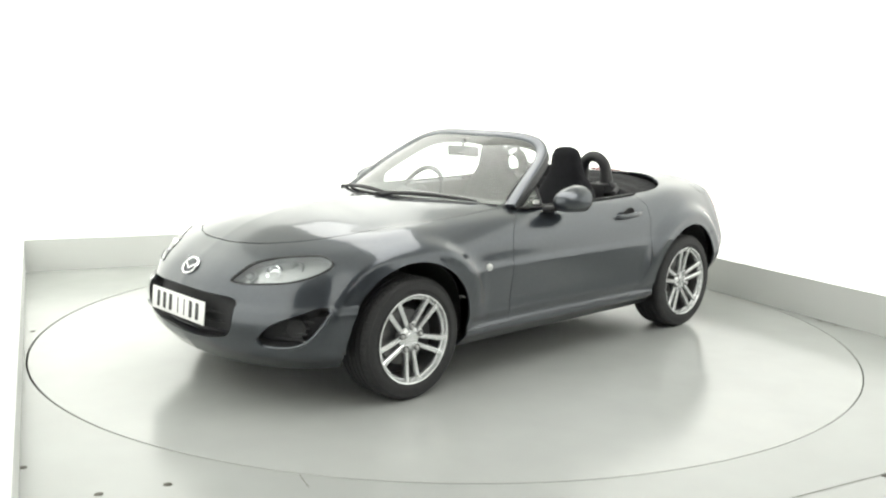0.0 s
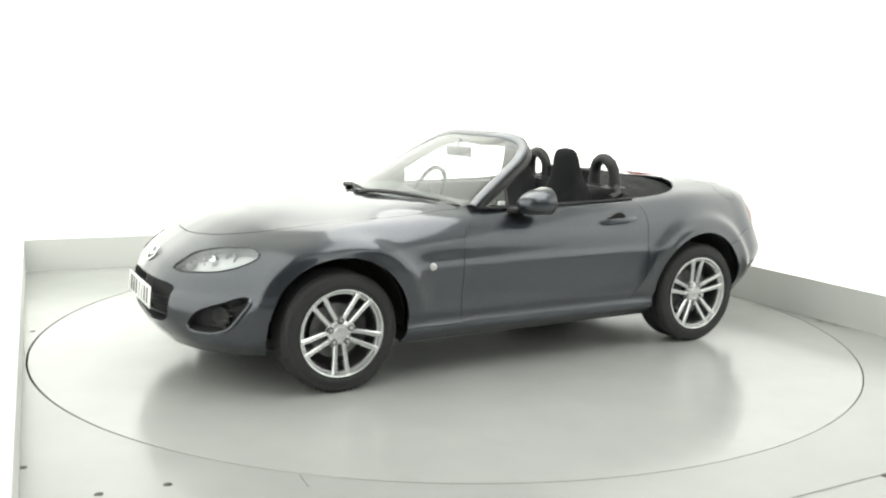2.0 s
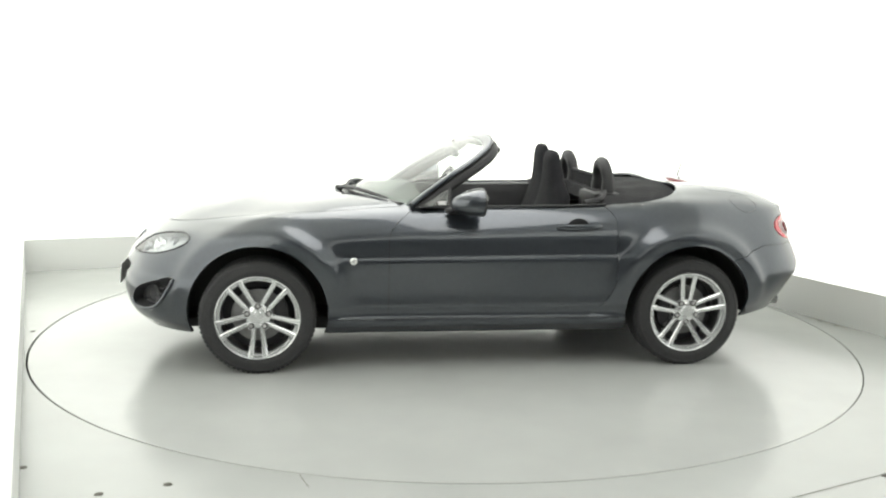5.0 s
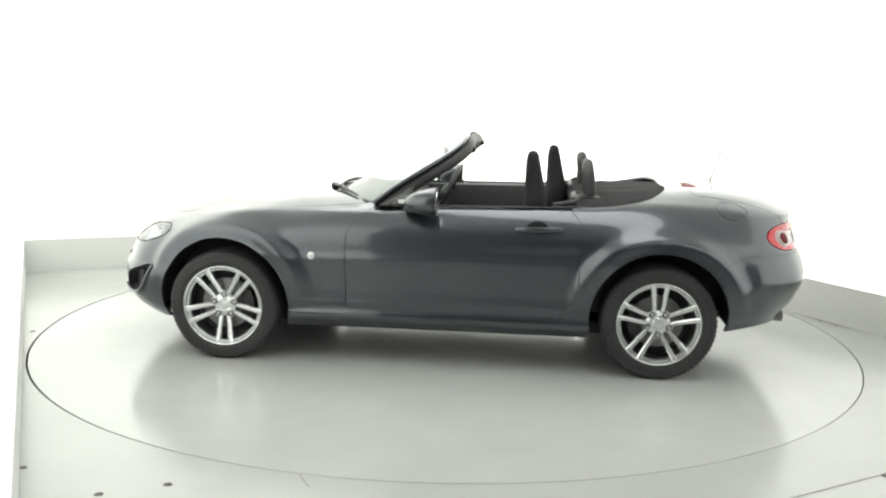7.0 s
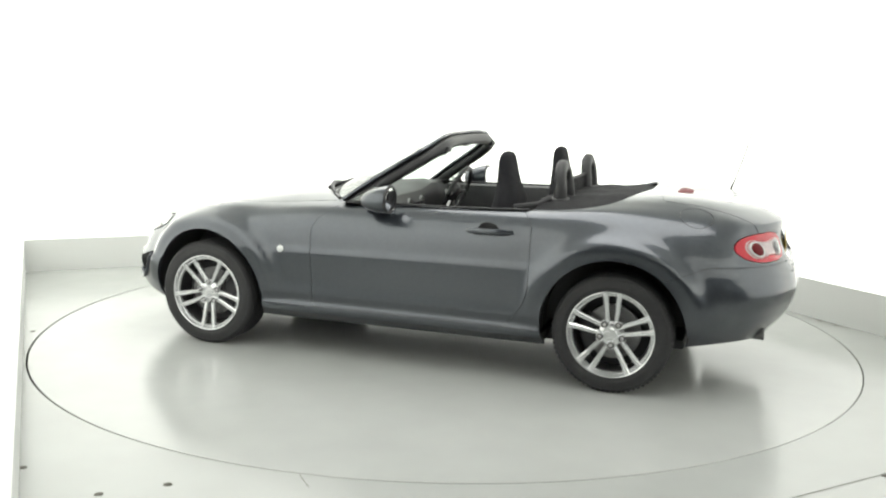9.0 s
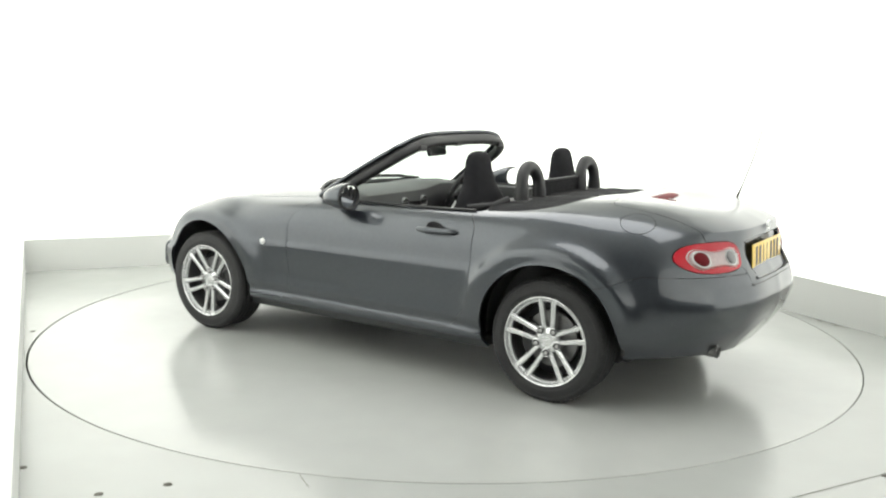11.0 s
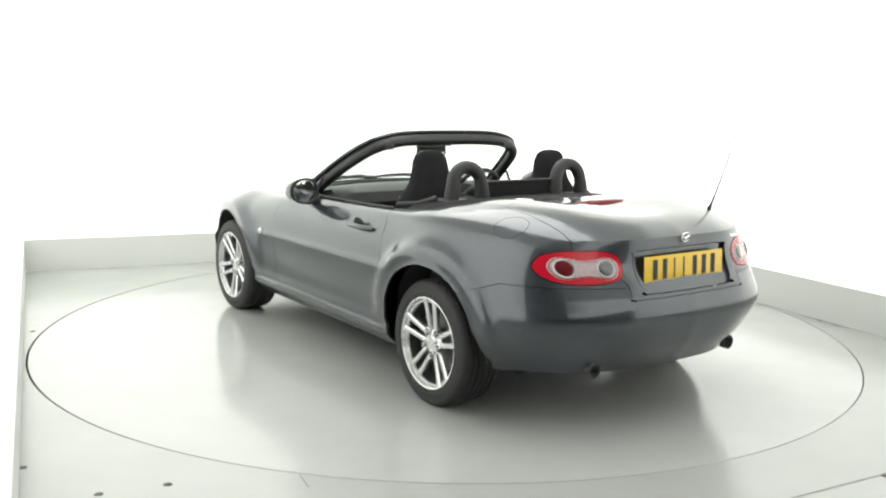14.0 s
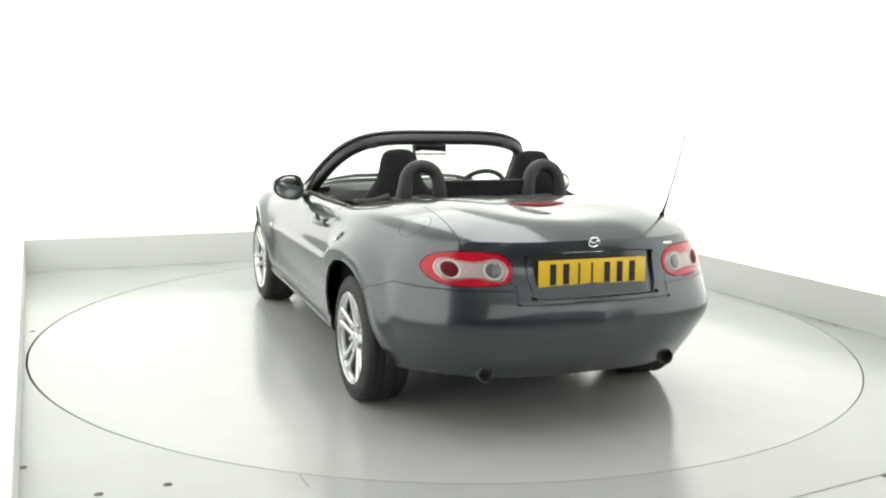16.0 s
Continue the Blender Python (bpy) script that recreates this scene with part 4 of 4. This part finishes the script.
box(bm, -.80, -.785, -.27, .27, .86, 1.005, 0.006)
part("mesh_panel", bm, CANVAS, wd)
bm = bmesh.new()
bar(bm, [(-.792, -.27 + .54 * i / 8, 1.006) for i in range(9)], (0.010, 0.007), Vector((1, 0, 0)))
part("frame", bm, TRIM, wd)
bm = bmesh.new()
rows = []
for i in range(41):
    y = -.722 + 1.444 * i / 40
    k = abs(y) / .725
    rear = -0.74 - 0.495 * max(0.0, 1 - k ** 3.4) ** (1 / 3.4)
    r_ = []
    for j in range(17):
        f = j / 16
        x = -.70 + (rear + .70) * f
        d = max(hatch(x, y), 0.97 * (1 - f * 4) ** 2 if f < .25 else 0)
        rim = .872 + .078 * max(0.0, min(1.0, (-.74 - x) / .495)) ** 1.6 * (1 - .75 * k ** 3)
        fold = 0.004 * math.sin(f * 19 + y * 1.5) + 0.003 * math.sin(y * 23)
        r_.append(bm.verts.new((x, y, rim - .010 + .012 * f + (.068 - .035 * f) * (1 - min(1.0, d) ** 5) + fold * (1 - min(1.0, d) ** 4))))
    rows.append(r_)
for p, q in zip(rows, rows[1:]):
    for i in range(16):
        bm.faces.new((p[i], p[i + 1], q[i + 1], q[i]))
OPEN.add("folded_soft_top")
part("folded_soft_top", bm, CANVAS, car, "black canvas soft top folded behind the hoops")

# doors: mirrors, handles, quarter lights
for side, door in zip((1, -1), doors):
    dm = new("door_mirror")
    dm.parent = door
    dm["label"] = "graphite door mirror with a dark lower shell"
    bm = bmesh.new()
    bmesh.ops.create_uvsphere(bm, u_segments=28, v_segments=18, radius=1)
    for v in bm.verts:
        d = v.co.copy()
        d = Vector([math.copysign(abs(c) ** 0.82, c) for c in d])
        taper = 1 - 0.16 * d.y
        v.co = Vector((0.022 + max(-0.012, 0.150 * d.x * taper), side * (0.882 + 0.090 * d.y), 0.908 + 0.074 * d.z * taper * (1 - 0.22 * max(0.0, d.x)) + 0.006 * d.y - 0.012 * max(0.0, d.x)))
    part("shell", bm, PAINT, dm)
    bm = bmesh.new()
    lathe(bm, [(0.001, 0.002), (.9, 0.002), (1.0, 0.0), (1.0, -.004)], 28)
    bmesh.ops.transform(bm, matrix=Matrix.Translation((0.006, side * .882, .909)) @ Matrix.Rotation(radians(90 + 5 * side), 4, "Z") @ Matrix.Rotation(radians(-4), 4, "X") @ Matrix.Diagonal((.074, 1, .060, 1)), verts=bm.verts)
    part("mirror_glass", bm, MIRROR, dm)
    bm = bmesh.new()
    tube(bm, [(0.009, side * .882 + .082 * math.cos(a), .909 + .066 * math.sin(a)) for a in [2 * math.pi * k / 32 for k in range(33)]], 0.008, 6, caps=False)
    part("mirror_rim", bm, TRIM, dm)
    bm = bmesh.new()
    bar(bm, [(.13, side * .755, .850), (.115, side * .80, .856), (.10, side * .85, .872)], [(.07, .020), (.05, .016), (.045, .016)], Vector((1, 0, 0)))
    part("foot", bm, TRIM, dm)
    hd = new("door_handle")
    hd.parent = door
    bm = bmesh.new()
    bar(bm, [(-.405, side * .838, .774), (-.425, side * .848, .775), (-.47, side * .856, .776), (-.53, side * .858, .777), (-.59, side * .855, .778), (-.63, side * .847, .779), (-.65, side * .838, .779)], [(.008, .004), (.012, .007), (.014, .008), (.0145, .008), (.014, .008), (.013, .007), (.009, .004)], Vector((0, 0, 1)))
    part("grip", bm, PAINT, hd)
    bm = bmesh.new()
    lathe(bm, [(0.001, -0.006), (.03, -0.003), (.044, 0.0015), (.047, 0.0)], 28)
    bmesh.ops.transform(bm, matrix=Matrix.Translation((-.52, side * .8365, .782)) @ Matrix.Rotation(radians(-14 * side), 4, "X") @ Matrix.Diagonal((1.2, side, .9, 1)), verts=bm.verts)
    part("pocket", bm, UNDER, hd, "dark scooped pocket behind the grip")
    ql = new("quarter_light")
    ql.parent = door
    a, b, c = Vector((.315, side * .738, .868)), Vector((.165, side * .742, .868)), Vector((.155, side * .690, .965))
    bm = bmesh.new()
    bm.faces.new([bm.verts.new(p) for p in (a, b, c)])
    bmesh.ops.solidify(bm, geom=list(bm.faces), thickness=0.006)
    sp = part("sail_panel", bm, GLASS, ql)
    sp.visible_shadow = False
    bm = bmesh.new()
    tube(bm, [b, b.lerp(c, .5), c], 0.009, 8)
    part("strut", bm, TRIM, ql)
    bm = bmesh.new()
    box(bm, .185, .225, side * .741 - .006, side * .741 + .006, .880, .900)
    part("sticker", bm, WHITE_LENS, ql, "small white sticker")
    bm = bmesh.new()
    tube(bm, [Vector((.32, side * .742, .868)), Vector((-.1, side * .742, .872)), Vector((-.5, side * .742, .878)), Vector((-.70, side * .738, .885))], 0.006, 8)
    part("window_seal", bm, TRIM, door)
    bm = bmesh.new()
    lathe(bm, [(0.001, 0.006), (.012, 0.005), (.018, 0.002), (.020, -.004)], 20)
    bmesh.ops.transform(bm, matrix=Matrix.Translation((.674, side * .857, .597)) @ Matrix.Diagonal((1, side, 1, 1)), verts=bm.verts)
    rp = part("side_repeater", bm, WHITE_LENS, car, "small round white side repeater lamp")
    bm = bmesh.new()
    lathe(bm, [(0.001, 0.0085), (.008, 0.008), (.010, 0.004)], 16)
    bmesh.ops.transform(bm, matrix=Matrix.Translation((.674, side * .857, .597)) @ Matrix.Diagonal((1, side, 1, 1)), verts=bm.verts)
    part("bulb_lens", bm, BEZEL, rp)


# plates, badges, brake lamp, aerial
def plate(x, z, lean, face, out, label, tall=0.0555):
    p = new("number_plate")
    p.parent = car
    p["label"] = label
    p.matrix_basis = pose(x, 0, z, 0, lean, 0)
    bm = bmesh.new()
    box(bm, -.002, .002, -.26, .26, -tall, tall, 0.0015)
    part("plate_panel", bm, face, p)
    w, gap = 0.029, 0.033
    total = 7 * w + 5 * gap + 0.045
    y = total / 2
    for k in range(7):
        bm = bmesh.new()
        cw = w * (0.3 if k in (2, 3) else 1)
        yc = y - w / 2
        box(bm, out * .002, out * .0032, yc - cw / 2, yc + cw / 2, .016 - tall, tall - .016)
        part("bar", bm, INK, p, smooth=False)
        y -= w + (0.045 if k == 3 else gap)
    return p


plate(-1.953, .722, 3, YELLOW, -1, "yellow rear number plate with dark bars", 0.060)
plate(1.949, .430, -5, WHITE_PLATE, 1, "white front number plate with dark bars")
bm = bmesh.new()
box(bm, -1.935, -1.915, -.15, .15, .645, .66, 0.004)
part("plate_light", bm, CHROME, car)
bm = bmesh.new()
lathe(bm, [(0.001, 0.003), (0.009, 0.003), (0.012, 0.0), (0.012, -0.006)], 16)
bmesh.ops.transform(bm, matrix=Matrix.Translation((-1.934, -.352, .70)) @ Matrix.Rotation(radians(90), 4, "Z"), verts=bm.verts)
part("boot_lock", bm, STEEL, car)


def badge(x, z, lean, r):
    b = new("badge")
    b.parent = car
    b.matrix_basis = pose(x, 0, z, 0, lean, 0)
    bm = bmesh.new()
    tube(bm, [(0, r * math.cos(a), r * .78 * math.sin(a)) for a in [2 * math.pi * k / 28 for k in range(29)]], r * .10, 8, caps=False)
    part("ring", bm, CHROME, b)
    bm = bmesh.new()
    tube(bm, [(0, r * .9 * s, r * .25 - r * .5 * (1 - abs(s)) ** 1.0) for s in [-1 + 2 * k / 12 for k in range(13)]], r * .11, 6)
    part("wings", bm, CHROME, b)


badge(1.876, .615, -40, .056)
badge(-1.950, .852, -6, .026)
bm = bmesh.new()
box(bm, -1.902, -1.896, -.425, -.335, .822, .834, 0.002)
part("model_badge", bm, CHROME, car)
bm = bmesh.new()
rows = []
for i in range(15):
    y = -.165 + .33 * i / 14
    e = max(.15, 1 - (abs(y) / .166) ** 6)
    rows.append([bm.verts.new(p) for p in ((-1.352, y, .944), (-1.380, y, .956 + .003 * e), (-1.408, y, .957 + .004 * e), (-1.440 - .008 * e, y, .951 + .002 * e), (-1.462 - .008 * e, y, .930))])
for p, q in zip(rows, rows[1:]):
    for i in range(4):
        bm.faces.new((p[i], p[i + 1], q[i + 1], q[i]))
bm.faces.new(rows[0])
bm.faces.new(rows[-1][::-1])
part("brake_lamp", bm, LENS_DARK, car, "dark red high brake lamp on the boot lid")
ae = new("aerial")
ae.parent = car
bm = bmesh.new()
tube(bm, [(-1.612, -.556, .868), (-1.617, -.558, .892), (-1.622, -.560, .908), (-1.630, -.562, .930), (-1.650, -.566, .985)], [0.010, 0.011, 0.017, 0.0075, 0.0042], 10)
part("aerial_base", bm, TRIM, ae)
bm = bmesh.new()
tube(bm, [(-1.650, -.566, .985), (-1.70, -.578, 1.15), (-1.735, -.586, 1.31)], [0.0040, 0.0034, 0.0028], 6)
part("mast", bm, MAST, ae)
for y in (.40, -.40):
    bm = bmesh.new()
    box(bm, -1.305, -1.255, y - .035, y + .035, .935, .948, 0.005)
    part("hinge_cover", bm, UNDER, car)


# ------------------------------------------------------------------ screws and joints of the floor
def floor_screw(x, y):
    bm = bmesh.new()
    lathe(bm, [(0.001, 0.004), (0.008, 0.004), (0.016, 0.0015), (0.017, 0.0)], 14)
    bmesh.ops.rotate(bm, cent=(0, 0, 0), matrix=Matrix.Rotation(radians(90), 3, "X"), verts=bm.verts)
    ob = part("floor_screw", bm, SCREW)
    ob.matrix_basis = pose(x, y, 0.0)
    return tagged(ob, "dull dark screw head in the painted floor", "screw", "floor screws")


first = floor_screw(-2.483, -0.374)
# the pair near x 2.6 stands for small dark bits by the kick panel
for x, y in ((-1.619, -2.390), (-1.020, -2.514), (-1.241, -2.611), (2.60, 0.24), (2.54, 0.36), (1.757, -2.278)):
    copy_thing(first, pose(x, y, 0.0, 0, 0, 40 * x))


def floor_joint(a, b, width):
    bm = bmesh.new()
    a, b = Vector((*a, 0)), Vector((*b, 0))
    n = (b - a).normalized().cross(Vector((0, 0, 1))) * width / 2
    vs = [bm.verts.new(p + Vector((0, 0, .0015))) for p in (a - n, b - n, b + n, a + n)]
    bm.faces.new(vs)
    return tagged(part("floor_joint", bm, SCREW, smooth=False), "thin dark joint or dash on the painted floor", "joint", kind="structure")


floor_joint((-0.549, -2.396), (-0.495, -2.515), 0.003)
# short dark dash at the foot of the side kick panel, not a sheet joint
floor_joint((2.49, 0.46), (2.63, 0.17), 0.008)
floor_joint((1.18, -2.575), (2.55, -1.83), 0.004)


# ------------------------------------------------------------------ what turns
def motions():
    rows = [(float(k), 223.57 - 111.68 * k / 16) for k in range(17)]
    walk(turntable, [(t, pose(0, 0, 0, 0, 0, a)) for t, a in rows])
    walk(car, [(t, pose(0, 0, 0, 0, 0, a) @ pose(-0.038, 0.130, 0.0)) for t, a in rows])


motions()
